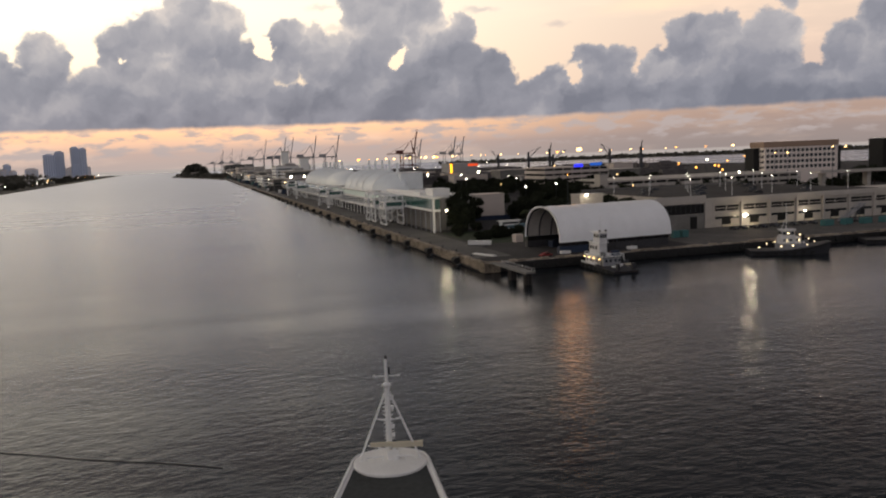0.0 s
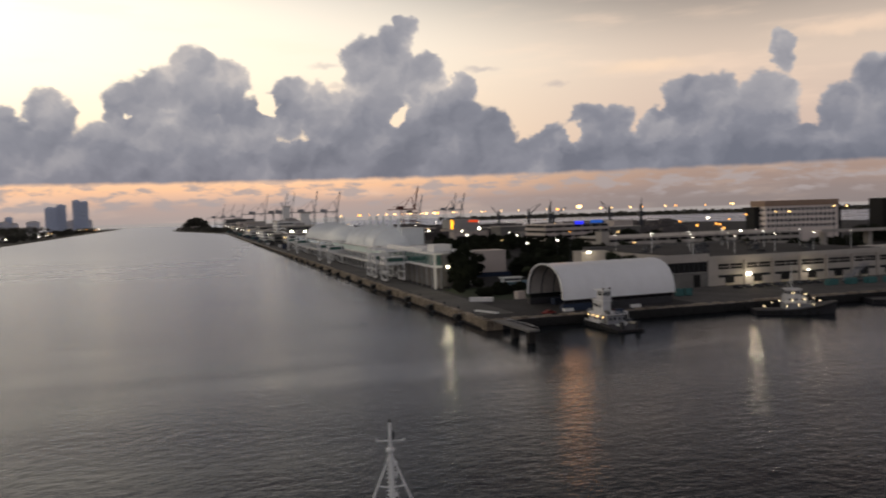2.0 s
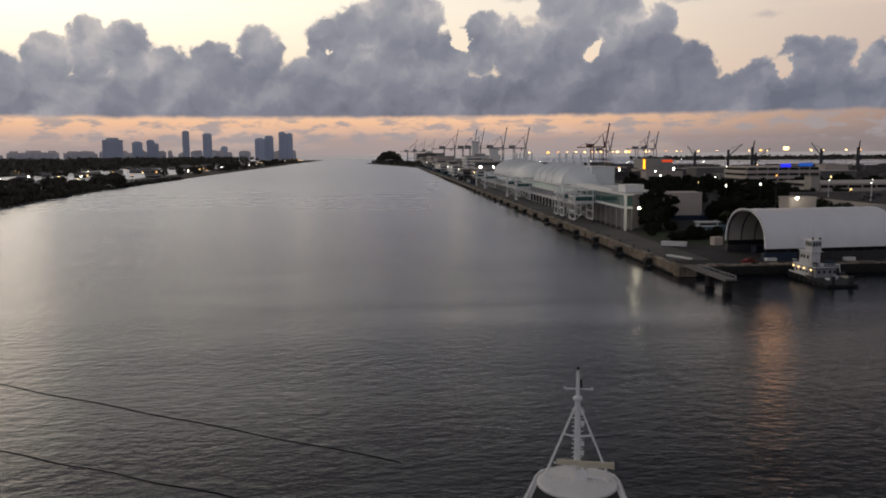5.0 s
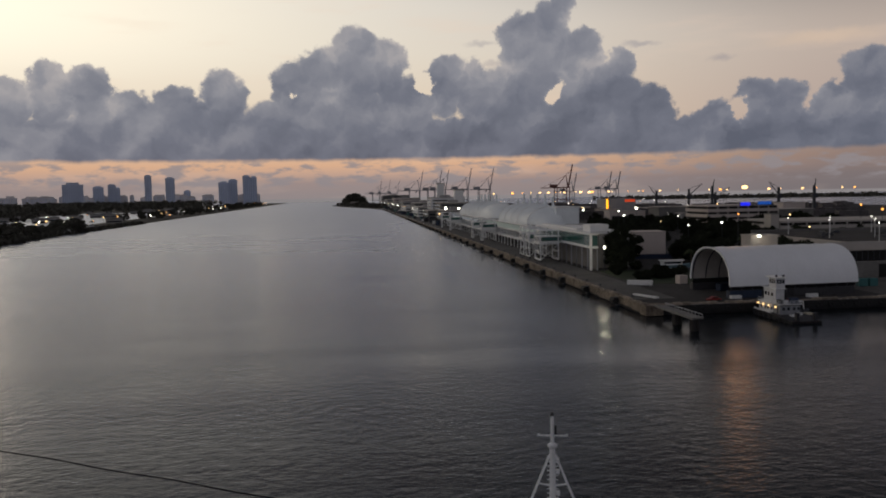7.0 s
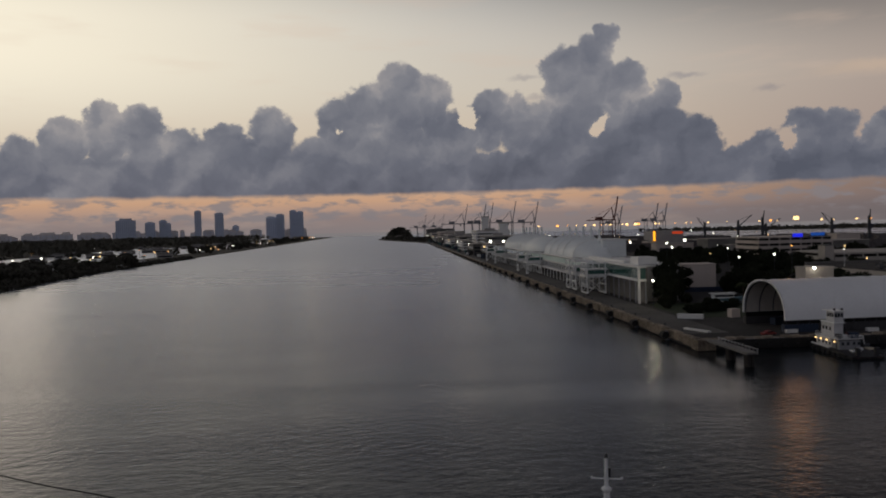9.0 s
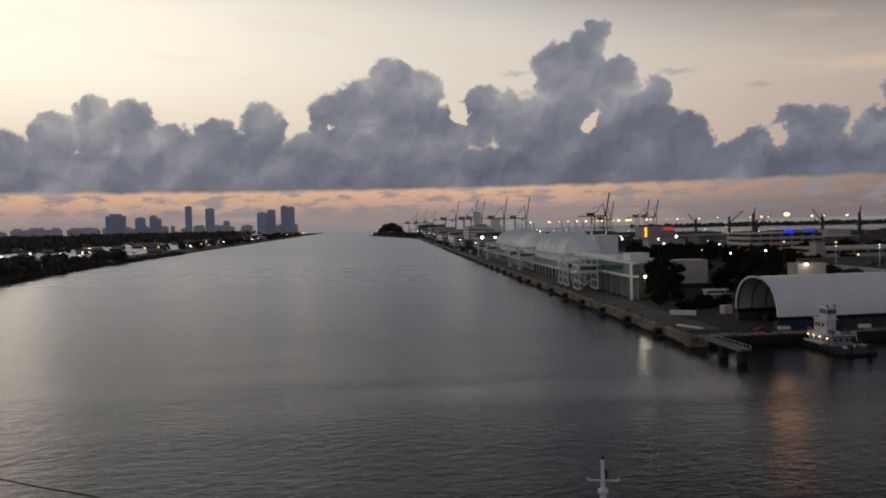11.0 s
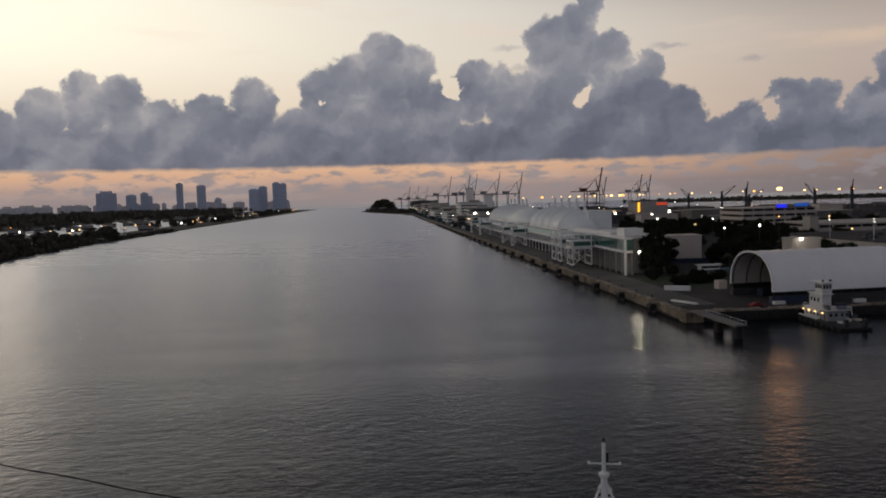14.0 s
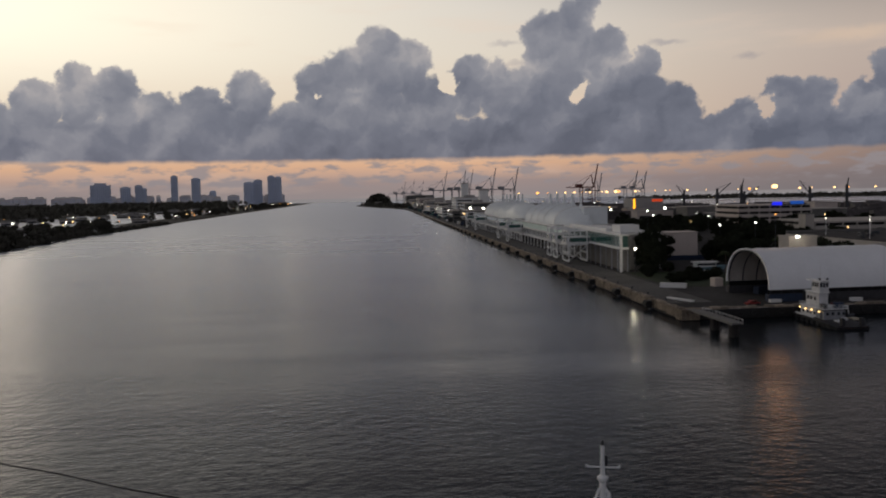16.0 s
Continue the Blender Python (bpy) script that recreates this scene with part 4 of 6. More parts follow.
for k in range(12):
    part("mullion", bx(k * 2.5, k * 2.5 + 0.14, 0.16, 0.3, 6.5, 11.0), M["dark_steel"], ware)
part("pier", bx(29.5, 34, -0.6, 0.4, 0, 13.2), M["concrete_pale"], ware)
for k in range(7):
    x = 34 + k * 15.1
    part("column", bx(x - 0.55, x + 0.55, -0.7, 0.4, 0, 12.6), M["concrete_pale"], ware)
    for j in range(2):
        xa = x + 0.8 + j * 6.9
        part("upper_window", bx(xa, xa + 6.3, 0.26, 0.36, 7.2, 9.6), M["void"], ware)
        part("window_rail", bx(xa, xa + 6.3, 0.1, 0.25, 8.2, 8.5), M["concrete_pale"], ware)
        part("lower_window", bx(xa, xa + 6.3, 0.26, 0.36, 3.5, 4.6), M["glass_dark"], ware)
    part("loading_door", bx(x + 4.8, x + 9.6, 0.22, 0.34, 0, 4.4), M["void"], ware)
    part("door_sill", bx(x + 4.8, x + 9.6, -0.4, 0.2, 0, 0.9), M["buff"], ware)
    part("string_course", bx(x + 0.6, x + 14.5, -0.1, 0.24, 5.2, 6.6), M["concrete_pale"], ware)
part("roof_deck", bx(30, 140, 0.4, 120, 12.2, 12.45), M["asphalt"], ware)
part("rear_parapet", bx(30, 140, 119, 120, 12.45, 13.6), M["concrete"], ware)
part("door", bx(22, 25.5, -0.3, -0.19, 0, 5.4), M["void"], ware)
for k in range(26):
    cx, cy = 226 + (k * 37 % 96), 318 + (k * 53 % 92)
    o = thing("roof_car", "dark car parked on the roof deck", "car", (cx, cy, DECK + 12.45), 90 * (k % 2), group="cars on the roof deck")
    shape = nb()
    boxy(shape, 0, 4.5, 0, 1.8, 0.3, 0.9), boxy(shape, 1.0, 3.6, 0.12, 1.68, 0.9, 1.45), boxy(shape, 0.5, 1.1, 0.0, 1.8, 0, 0.3), boxy(shape, 3.4, 4.0, 0.0, 1.8, 0, 0.3)
    part("body", shape, M["dark_car"], o)

annex = thing("white_annex", "pale sloping-fronted dock building", "building", (332, 300, DECK))
part("wall", bx(0, 60, 0, 40, 0, 11), M["white"], annex)
part("window_band", bx(10, 26, -0.1, -0.01, 5, 7.5), M["glass_dark"], annex)
part("doorway", bx(18, 34, -0.1, -0.01, 0, 3.4), M["void"], annex)
part("roof", bx(-0.5, 60.5, -0.5, 40, 11, 11.8), M["concrete_pale"], annex)

for k, x in enumerate((262, 272, 281, 291)):
    container((x, 276 - k, DECK), 12 + 6 * (k % 2), "teal", "green steel container standing in the yard", 6.06)


def garage(name, x, y, w, d, levels, h, mat, label, turn=0.0, gap=1.6):
    g = thing(name, label, "parking garage", (x, y, DECK), turn)
    # black filling: the shade inside the open decks is put into its colour
    part("core", bx(1.2, w - 1.2, 1.2, d - 1.2, 0, levels * h - 0.3), M["void"], g)
    for k in range(levels + 1):
        z = k * h
        part("parapet", bx(0, w, 0, d, max(0, z - 0.4), z + h - gap - 0.4), M[mat], g) if k < levels else part("top_deck", bx(0, w, 0, d, z - 0.4, z + 0.7), M[mat], g)
    n = max(2, int(w / 9))
    for k in range(n + 1):
        part("column", bx(k * w / n - 0.3 if k else 0, k * w / n + 0.3 if k < n else w, -0.15, 0.8, 0, levels * h), M[mat], g)
    return g


garage("parking_garage", 334, 722, 70, 50, 4, 5.0, "plaster", "wide beige parking garage with dark open decks", 0, 2.2)
garage("parking_garage", 292, 520, 160, 60, 3, 4.3, "concrete_pale", "long low concrete parking garage", -4, 1.9)
stair = thing("stair_tower", "tall concrete stair tower of a garage", "tower", (285.5, 523, DECK))
part("shaft", bx(0, 6, -3, 6, 0, 18.5), M["concrete_pale"], stair)
part("cap", bx(-0.4, 6.4, -3.4, 6.4, 18.5, 19.2), M["concrete"], stair)
stair2 = thing("stair_tower", "concrete block house behind the fabric shed", "tower", (162.3, 310.8, DECK))
part("shaft", bx(0, 11.5, 0, 8, 0, 17.2), M["concrete_pale"], stair2)
part("cap", bx(-0.3, 11.8, -0.3, 8.3, 17.2, 17.7), M["concrete_pale"], stair2)

sign = thing("roof_sign", "glowing blue sign on the garage roof", "sign", (392, 721, DECK + 20.6))
part("panel", bx(-26, -17, 0, 1, -0.4, 2.6), M["sign_blue"], sign)
part("panel", bx(-9, 4, 0.2, 1, 0.2, 3.2), M["sign_azure"], sign)
part("frame", bx(-27, 7, 1.0, 1.6, -0.6, 0.6), M["dark_steel"], sign)

store = thing("white_storehouse", "plain white windowless storehouse", "building", (156.5, 431, DECK), -6)
part("wall", bx(0, 18, 0, 16, 0, 13.2), M["plaster"], store)
part("roof_edge", bx(-0.25, 18.25, -0.25, 16.25, 13.2, 13.7), M["plaster"], store)
part("blue_fence", bx(-6, 18, -14, -13.7, 0, 2.4), M["blue_box"], store)
box_hall = thing("cargo_hall", "grey cargo hall with a lit yellow strip and a red sign", "building", (344, 1040, DECK))
part("wall", bx(0, 37, 0, 50, 0, 25), M["plaster_grey"], box_hall)
part("yellow_strip", bx(-3.2, -0.6, -0.6, 0, 6, 25), M["sign_yellow"], box_hall)
part("red_sign", bx(22, 36, -0.5, -0.02, 21, 24), M["sign_red"], box_hall)
part("strip_frame", bx(-3.4, 0, -0.0, 0.5, 0, 26), M["dark_steel"], box_hall)


def office(x, y, turn, w, d, floors, cols, label, mat, band=True):
    h, top = 4.5, 14.2
    b = thing("office_block", label, "office building", (x, y, DECK), turn, group="office blocks")
    part("wall", bx(0, w, 0, d, 0, top + floors * h + 0.4), M[mat], b)
    for k in range(floors):
        z = top + k * h
        for j in range(cols):
            xa = 1.6 + j * (w - 3) / cols
            part("window", bx(xa, xa + (w - 3) / cols * 0.66, -0.12, -0.02, z + 0.9, z + 3.4), M["glass_dark"], b)
        part("sill", bx(0.5, w - 0.5, -0.2, -0.03, z + 0.2, z + 0.5), M[mat], b)
        for j in range(6):
            ya = 1.5 + j * (d - 3) / 6
            part("window", bx(-0.12, -0.02, ya, ya + (d - 3) / 6 * 0.62, z + 0.9, z + 3.0), M["glass_dark"], b)
    if band:
        part("attic", bx(-0.5, w + 0.5, -0.5, d + 0.5, top + floors * h + 0.4, top + floors * h + 5), M["brown_cladding"], b)
    part("dark_stair", bx(w, w + 6, 6, d, 0, top + floors * h), M["void"], b)
    part("dark_stair", bx(-5, 0, 9, d, 0, top + floors * h), M["void"], b)
    return b


office(454, 553, -14, 62, 26, 4, 16, "pale office block with rows of square windows and a brown top", "office_wall")
office(556, 520, -14, 60, 30, 5, 12, "white office block with rows of square windows", "white", False)

road = thing("elevated_road", "long elevated concrete road on columns", "bridge", (455, 492, DECK), -12)
part("deck", bx(0, 420, 0, 14, 12.0, 13.4), M["plaster"], road)
part("rail", bx(0, 420, -0.4, 0, 12.6, 14.4), M["concrete_pale"], road)
for k in range(12):
    part("pier", bx(k * 36 + 4, k * 36 + 7, 4, 10, 0, 12.0), M["concrete_pale"], road)


# ---------------------------------------------------------------- tugs
def hull_shape(bm, L, B, z_lo, z_mid, z_bow, blunt=0.35):
    """A boat's hull along +x, pointed at the bow."""
    rows = []
    for i in range(17):
        u = i / 16
        half = B / 2 * (1 - max(0.0, (u - 0.62) / 0.38) ** 2.0 * (1 - blunt)) * (0.86 + 0.14 * min(1.0, u / 0.2))
        sheer = z_mid + (z_bow - z_mid) * max(0.0, (u - 0.35) / 0.65) ** 1.6
        x = u * L
        rows.append([(x, -half, sheer), (x - 0.03 * L * u, -half * 0.94, z_lo), (x - 0.03 * L * u, half * 0.94, z_lo), (x, half, sheer), (x, -half, sheer)])
    grid_mesh(bm, rows)
    for row in (rows[0], rows[-1]):
        vs = [bm.verts.new(p) for p in row[:4]]
        bm.faces.new(vs)
    return rows


def tug(at, turn, L, B, bow, label, house_mat, low_mat, deck_lights, aft_house, up=1.0, blunt=0.35, slim=1.0):
    t = thing("tugboat", label, "tugboat", at, turn, group="tugs in the basin")
    h = nb()
    rows = hull_shape(h, L, B, -1.2, 1.7, bow, blunt)
    part("hull", h, M["hull_black"], t)
    deck = nb()
    grid_mesh(deck, [[(p[0][0], p[0][1] + 0.3, p[0][2] - 0.35), (p[3][0], p[3][1] - 0.3, p[3][2] - 0.35)] for p in rows])
    part("deck", deck, M["deck_red"], t)
    for s in (0, 3):
        belt = sweep(nb(), [(p[s][0], p[s][1], p[s][2] - 0.45) for p in rows], 0.32)
        part("rubbing_strake", belt, M["rubber"], t)
    x0 = L * aft_house
    part("deckhouse", bx(x0, x0 + L * 0.34, -B * 0.34 * slim, B * 0.34 * slim, 1.3, 4.4 * up), M[low_mat], t)
    part("upper_house", bx(x0 + 0.5, x0 + L * 0.26, -B * 0.29 * slim, B * 0.29 * slim, 4.4 * up, 7.1 * up), M[house_mat], t)
    wx0, wx1 = x0 + 0.9, x0 + 5.3
    wheel = part("wheelhouse", bx(wx0, wx1, -B * 0.24 * slim, B * 0.24 * slim, 7.1 * up, 10.0 * up), M[house_mat], t)
    n = 4
    wd = B * 0.46 * slim / n
    for k in range(n):
        ya = -B * 0.23 * slim + k * wd
        for x in (wx0 - 0.05, wx1 + 0.01):
            part("window", bx(x, x + 0.05, ya + 0.12, ya + wd - 0.12, 8.2 * up, 9.5 * up), M["glass_dark"], wheel)
    for k in range(3):
        xa = wx0 + 0.3 + k * 1.4
        for y in (-B * 0.24 * slim - 0.05, B * 0.24 * slim):
            part("window", bx(xa, xa + 1.1, y, y + 0.05, 8.2 * up, 9.5 * up), M["glass_dark"], wheel)
    part("wheelhouse_roof", bx(wx0 - 0.5, wx1 + 0.5, -B * 0.27 * slim, B * 0.27 * slim, 10.0 * up, 10.0 * up + 0.25), M[house_mat], t)
    for k in range(3):
        xa = x0 + 1.2 + k * 2.2
        for y in (-B * 0.29 * slim - 0.04, B * 0.29 * slim):
            part("porthole", bx(xa, xa + 0.9, y, y + 0.04, 5.5 * up, 6.4 * up), M["glass_dark"], t)
    rails = nb()
    for z in (4.4 * up + 0.6, 4.4 * up + 1.1):
        for y in (-B * 0.34, B * 0.34):
            rod(rails, (x0, y, z), (x0 + L * 0.34, y, z), 0.05, n=5)
    for k in range(8):
        for y in (-B * 0.34, B * 0.34):
            rod(rails, (x0 + k * L * 0.34 / 7, y, 4.4 * up), (x0 + k * L * 0.34 / 7, y, 4.4 * up + 1.1), 0.05, n=5)
    part("rail", rails, M["steel_white"], t)
    mastb = nb()
    rod(mastb, (x0 + 3.0, 0, 10.0 * up), (x0 + 3.0, 0, 18.5), 0.14, 0.06)
    rod(mastb, (x0 + 3.0, -1.6, 14.4), (x0 + 3.0, 1.6, 14.4), 0.07)
    rod(mastb, (x0 + 3.0, 0, 13.6), (x0 + 1.2, 0, 10.0 * up), 0.07)
    part("mast", mastb, M["steel_white"], t)
    for y in (-B * 0.24, B * 0.24):
        f = nb()
        rod(f, (x0 + L * 0.29, y, 4.4), (x0 + L * 0.29, y, 8.2 * up), 0.55, 0.5, 10)
        part("funnel", f, M["hull_black"], t)
    win = nb()
    rod(win, (x0 + L * 0.44, -1.6, 2.3), (x0 + L * 0.44, 1.6, 2.3), 0.8, n=12)
    boxy(win, x0 + L * 0.40, x0 + L * 0.48, -1.9, -1.5, 1.3, 3.0), boxy(win, x0 + L * 0.40, x0 + L * 0.48, 1.5, 1.9, 1.3, 3.0)
    part("winch", win, M["steel_white"], t)
    for k in range(7):
        for y in (-1, 1):
            tyre = nb()
            u = 0.08 + k * 0.11
            i = int(u * 16)
            lathe(tyre, [(0.35, -0.16), (0.62, -0.14), (0.70, 0), (0.62, 0.14), (0.35, 0.16)], 10)
            ty = part("tyre_fender", tyre, M["rubber"], t)
            ty.matrix_basis = pose(u * L, y * (abs(rows[i][0][1]) + 0.25), 0.75, 90, 0, 0)
    for k, (lx, ly, lz) in enumerate(deck_lights):
        part("deck_lamp", lathe(nb(), [(0.05, -0.22), (0.21, -0.1), (0.21, 0.1), (0.05, 0.22)], 8, (lx, ly, lz)), M["lamp_deck"], t, "lit warm deck lamp")
    return t


# push tug lying with its square bow out from the wall
pusher = thing("tugboat", "black push tug with a stepped white house and brown foredeck", "tugboat", (132.2, 243.4, 0), -90, group="tugs in the basin")
h = nb()
rows = hull_shape(h, 24.0, 9.8, -1.2, 1.8, 0.8, 0.92)
part("hull", h, M["hull_black"], pusher)
dk = nb()
grid_mesh(dk, [[(p[0][0], p[0][1] + 0.3, p[0][2] - 0.3), (p[3][0], p[3][1] - 0.3, p[3][2] - 0.3)] for p in rows])
part("deck", dk, M["deck_red"], pusher, "rust-brown steel deck")
for s_ in (0, 3):
    belt = sweep(nb(), [(p[s_][0], p[s_][1], p[s_][2] - 0.45) for p in rows], 0.3)
    part("rubbing_strake", belt, M["rubber"], pusher)
    bul = sweep(nb(), [(p[s_][0], p[s_][1] * 0.97, p[s_][2] + 0.2) for p in rows[1:9]], 0.28, 4)
    part("bulwark", bul, M["tug_white"], pusher)
part("deckhouse", bx(1.0, 9.2, -3.5, 3.3, 1.2, 4.5), M["tug_white"], pusher)
part("fore_house", bx(9.2, 13.2, -3.3, 3.1, 1.2, 4.1), M["tug_grey"], pusher, "grey fore part of the deckhouse")
part("deckhouse_roof", bx(0.6, 13.5, -3.8, 3.6, 4.5, 4.68), M["steel_white"], pusher)
mid = part("upper_house", bx(3.0, 10.0, -3.0, -0.2, 4.68, 8.9), M["tug_white"], pusher)
for xa in (3.7, 5.4, 7.4):
    part("window", bx(xa, xa + 1.0, -3.05, -3.005, 6.6, 7.7), M["glass_dark"], mid)
for xa in (2.2, 4.6, 6.2, 8.2):
    part("window", bx(xa, xa + 0.7, -3.55, -3.505, 2.5, 3.3), M["glass_dark"], pusher)
part("door", bx(11.4, 12.2, -3.36, -3.305, 1.5, 3.4), M["dark_steel"], pusher)
for y in (-2.6, -1.0, 0.8, 2.2):
    part("window", bx(13.2, 13.25, y, y + 0.8, 2.8, 3.7), M["glass_dark"], pusher)
part("bow_fender", bx(10.6, 12.8, -3.0, -2.0, 4.7, 5.9), M["hull_black"], pusher)
part("tarpaulin", bx(11.2, 12.9, 0.4, 2.9, 4.7, 6.4), M["blue_box"], pusher, "dark blue tarpaulin over gear")
part("walkway_slab", bx(2.5, 10.6, -3.4, 0.3, 8.9, 9.06), M["steel_white"], pusher)
whl = part("wheelhouse", bx(5.8, 10.0, -2.9, 0.0, 9.06, 12.3), M["tug_white"], pusher)
for k in range(3):
    part("window", bx(10.0, 10.06, -2.7 + k * 0.9, -2.7 + k * 0.9 + 0.66, 10.6, 11.8), M["glass_dark"], whl)
    part("window", bx(6.2 + k * 1.25, 6.2 + k * 1.25 + 0.9, -2.96, -2.905, 10.6, 11.8), M["glass_dark"], whl)
part("wheelhouse_roof", bx(3.6, 10.6, -3.3, 0.4, 12.3, 12.5), M["steel_white"], pusher)
for y in (-2.6, -0.3):
    part("search_light", lathe(nb(), [(0.05, -0.3), (0.34, -0.25), (0.34, 0.3), (0.05, 0.35)], 10, (9.6, y, 12.9)), M["hull_black"], pusher)
mb = nb()
rod(mb, (8.0, -1.5, 12.5), (8.0, -1.5, 17.4), 0.13, 0.05, 8)
rod(mb, (8.0, -2.4, 14.6), (8.0, -0.6, 14.6), 0.06, n=6)
part("mast", mb, M["steel_white"], pusher)
for y in (0.8, 2.5):
    f = nb()
    rod(f, (6.2, y, 4.6), (6.2, y, 7.4), 0.5, 0.45, 10)
    part("funnel", f, M["hull_black"], pusher)
rl = nb()
for z in (5.2, 5.7):
    rod(rl, (0.8, -3.7, z), (13.3, -3.7, z), 0.045, n=5), rod(rl, (13.3, -3.7, z), (13.3, 3.5, z), 0.045, n=5)
for k in range(11):
    rod(rl, (0.8 + k * 1.25, -3.7, 4.6), (0.8 + k * 1.25, -3.7, 5.7), 0.045, n=5)
for k in range(7):
    rod(rl, (13.3, -3.7 + k * 1.2, 4.6), (13.3, -3.7 + k * 1.2, 5.7), 0.045, n=5)
part("rail", rl, M["steel_white"], pusher)
rf = nb()
rod(rf, (12.2, -1.9, 5.3), (12.2, -0.4, 5.3), 0.55, n=12)
part("life_raft", rf, M["tug_white"], pusher)
wi = nb()
rod(wi, (11.0, 0.2, 5.5), (11.0, 2.2, 5.5), 0.75, n=12)
part("winch", wi, M["maroon"], pusher)
for y in (-3.0, 2.6):
    kn = nb()
    boxy(kn, 22.4, 23.6, y, y + 1.0, 1.0, 3.2)
    part("push_knee", kn, M["hull_black"], pusher)
part("hatch", bx(14.6, 16.6, -1.2, 1.2, 1.2, 1.75), M["steel_white"], pusher)
part("deck_box", bx(13.6, 14.6, 1.6, 3.2, 1.2, 2.2), M["tug_white"], pusher)
for k, lx in enumerate((0.8, 3.9, 7.2, 11.3)):
    part("deck_lamp", lathe(nb(), [(0.05, -0.22), (0.22, -0.1), (0.22, 0.1), (0.05, 0.22)], 8, (lx, -3.72, 3.7)), M["lamp_warm"], pusher, "lit warm deck lamp")
for k in range(7):
    ty = part("tyre_fender", lathe(nb(), [(0.35, -0.16), (0.62, -0.14), (0.70, 0), (0.62, 0.14), (0.35, 0.16)], 10), M["rubber"], pusher)
    ty.matrix_basis = pose(4 + k * 2.8, -(abs(rows[7][0][1]) + 0.2), 0.6, 90, 0, 0)
for o in pusher.children:
    if o.name.split(".")[0] not in ("hull", "deck", "rubbing_strake", "bulwark", "tyre_fender", "push_knee"):
        o.location.x += 1.8
tug((191.5, 236.2, 0), -24, 28.0, 9.2, 4.4, "black and white harbour tug with its deck lamps lit", "tug_white", "tug_grey",
    [(3, -3.3, 3.0), (5.5, -3.4, 4.2), (8.2, -3.3, 4.9), (10.5, -3.35, 3.1), (12.4, -3.2, 5.0), (14.5, -3.3, 3.3), (16.5, -3.2, 5.2), (19.5, -3.0, 3.4), (13, -2.8, 7.6), (17, -2.7, 7.0), (22, -2.4, 4.6), (20, -2.6, 5.6)], 0.36, 0.86)
tug((247, 240.5, 0), -24, 36, 10.5, 4.6, "dark red tug with a white wheelhouse, moored at the wall", "white", "maroon", [(14, -3.4, 4.6), (20, -3.3, 6.8)], 0.34)
# white plate on the dark red tug
plate = thing("name_plate", "plain white painted mark on the tug's house", "sign", (247 + 17.5 * math.cos(radians(24)) - 3.62 * math.sin(radians(24)), 240.5 - 17.5 * math.sin(radians(24)) - 3.62 * math.cos(radians(24)), 2.3), -24)
part("panel", bx(-0.9, 0.9, -0.06, 0, 0, 1.7), M["white"], plate)

# mobile gangway stair standing on the dock
gangway = thing("mobile_gangway", "grey-blue mobile gangway stair parked on the dock", "gangway", (276, 281, DECK), 8)
g = nb()
for yy in (0, 2.4):
    rod(g, (0, yy, 0.9), (15, yy, 8.2), 0.22, n=6)
    rod(g, (0, yy, 2.0), (15, yy, 9.3), 0.09, n=6)
    for k in range(6):
        rod(g, (k * 3, yy, 0.9 + k * 1.46), (k * 3, yy, 2.0 + k * 1.46), 0.07, n=5)
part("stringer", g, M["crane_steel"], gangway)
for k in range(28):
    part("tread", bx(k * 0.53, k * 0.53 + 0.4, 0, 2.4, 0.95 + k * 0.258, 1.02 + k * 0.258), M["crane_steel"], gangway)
g = nb()
for xx, zz in ((8, 4.8), (14, 7.7)):
    for yy in (0, 2.4):
        rod(g, (xx, yy, 0.5), (xx, yy, zz), 0.18, n=6)
rod(g, (8, 0, 0.6), (14, 2.4, 7.0), 0.1), rod(g, (8, 2.4, 0.6), (14, 0, 7.0), 0.1)
part("trestle", g, M["dark_steel"], gangway)
part("chassis", bx(-0.5, 15, 0.2, 2.2, 0.35, 0.8), M["dark_steel"], gangway)
for xx in (1, 8, 13.5):
    for yy in (0.1, 2.3):
        w = nb()
        rod(w, (xx, yy - 0.15, 0.4), (xx, yy + 0.15, 0.4), 0.4, n=12)
        part("wheel", w, M["rubber"], gangway)


# gear on the near tug's working deck
gear = thing("deck_gear", "white towing frame and drums on the tug's deck", "deck gear", (136.5, 253.0, 1.35), -86)
for y in (-2.6, 2.6):
    g = nb()
    rod(g, (18.5, y, 0), (18.5, y * 0.8, 3.2), 0.16, n=6)
    part("frame_leg", g, M["steel_white"], gear)
g = nb()
rod(g, (18.5, -2.3, 3.1), (18.5, 2.3, 3.1), 0.16, n=6)
part("frame_bar", g, M["steel_white"], gear)
for x, y in ((20.2, -2.2), (20.6, 2.0), (21.8, 0.2)):
    g = nb()
    rod(g, (x, y - 0.5, 0.62), (x, y + 0.5, 0.62), 0.6, n=12)
    part("drum", g, M["dark_steel"], gear)
part("hatch", bx(23.2, 25.4, -1.2, 1.2, 0, 0.5), M["buff"], gear)


# ---------------------------------------------------------------- ship's bow with its mast
SHIP = thing("cruise_ship_bow", "white ship's bow with a rounded foredeck", "ship", (-1.46, -5.6, 0), -14.5)
BOW, FORE = 81.4, 8.9
hb = nb()
rows, rim = [], []
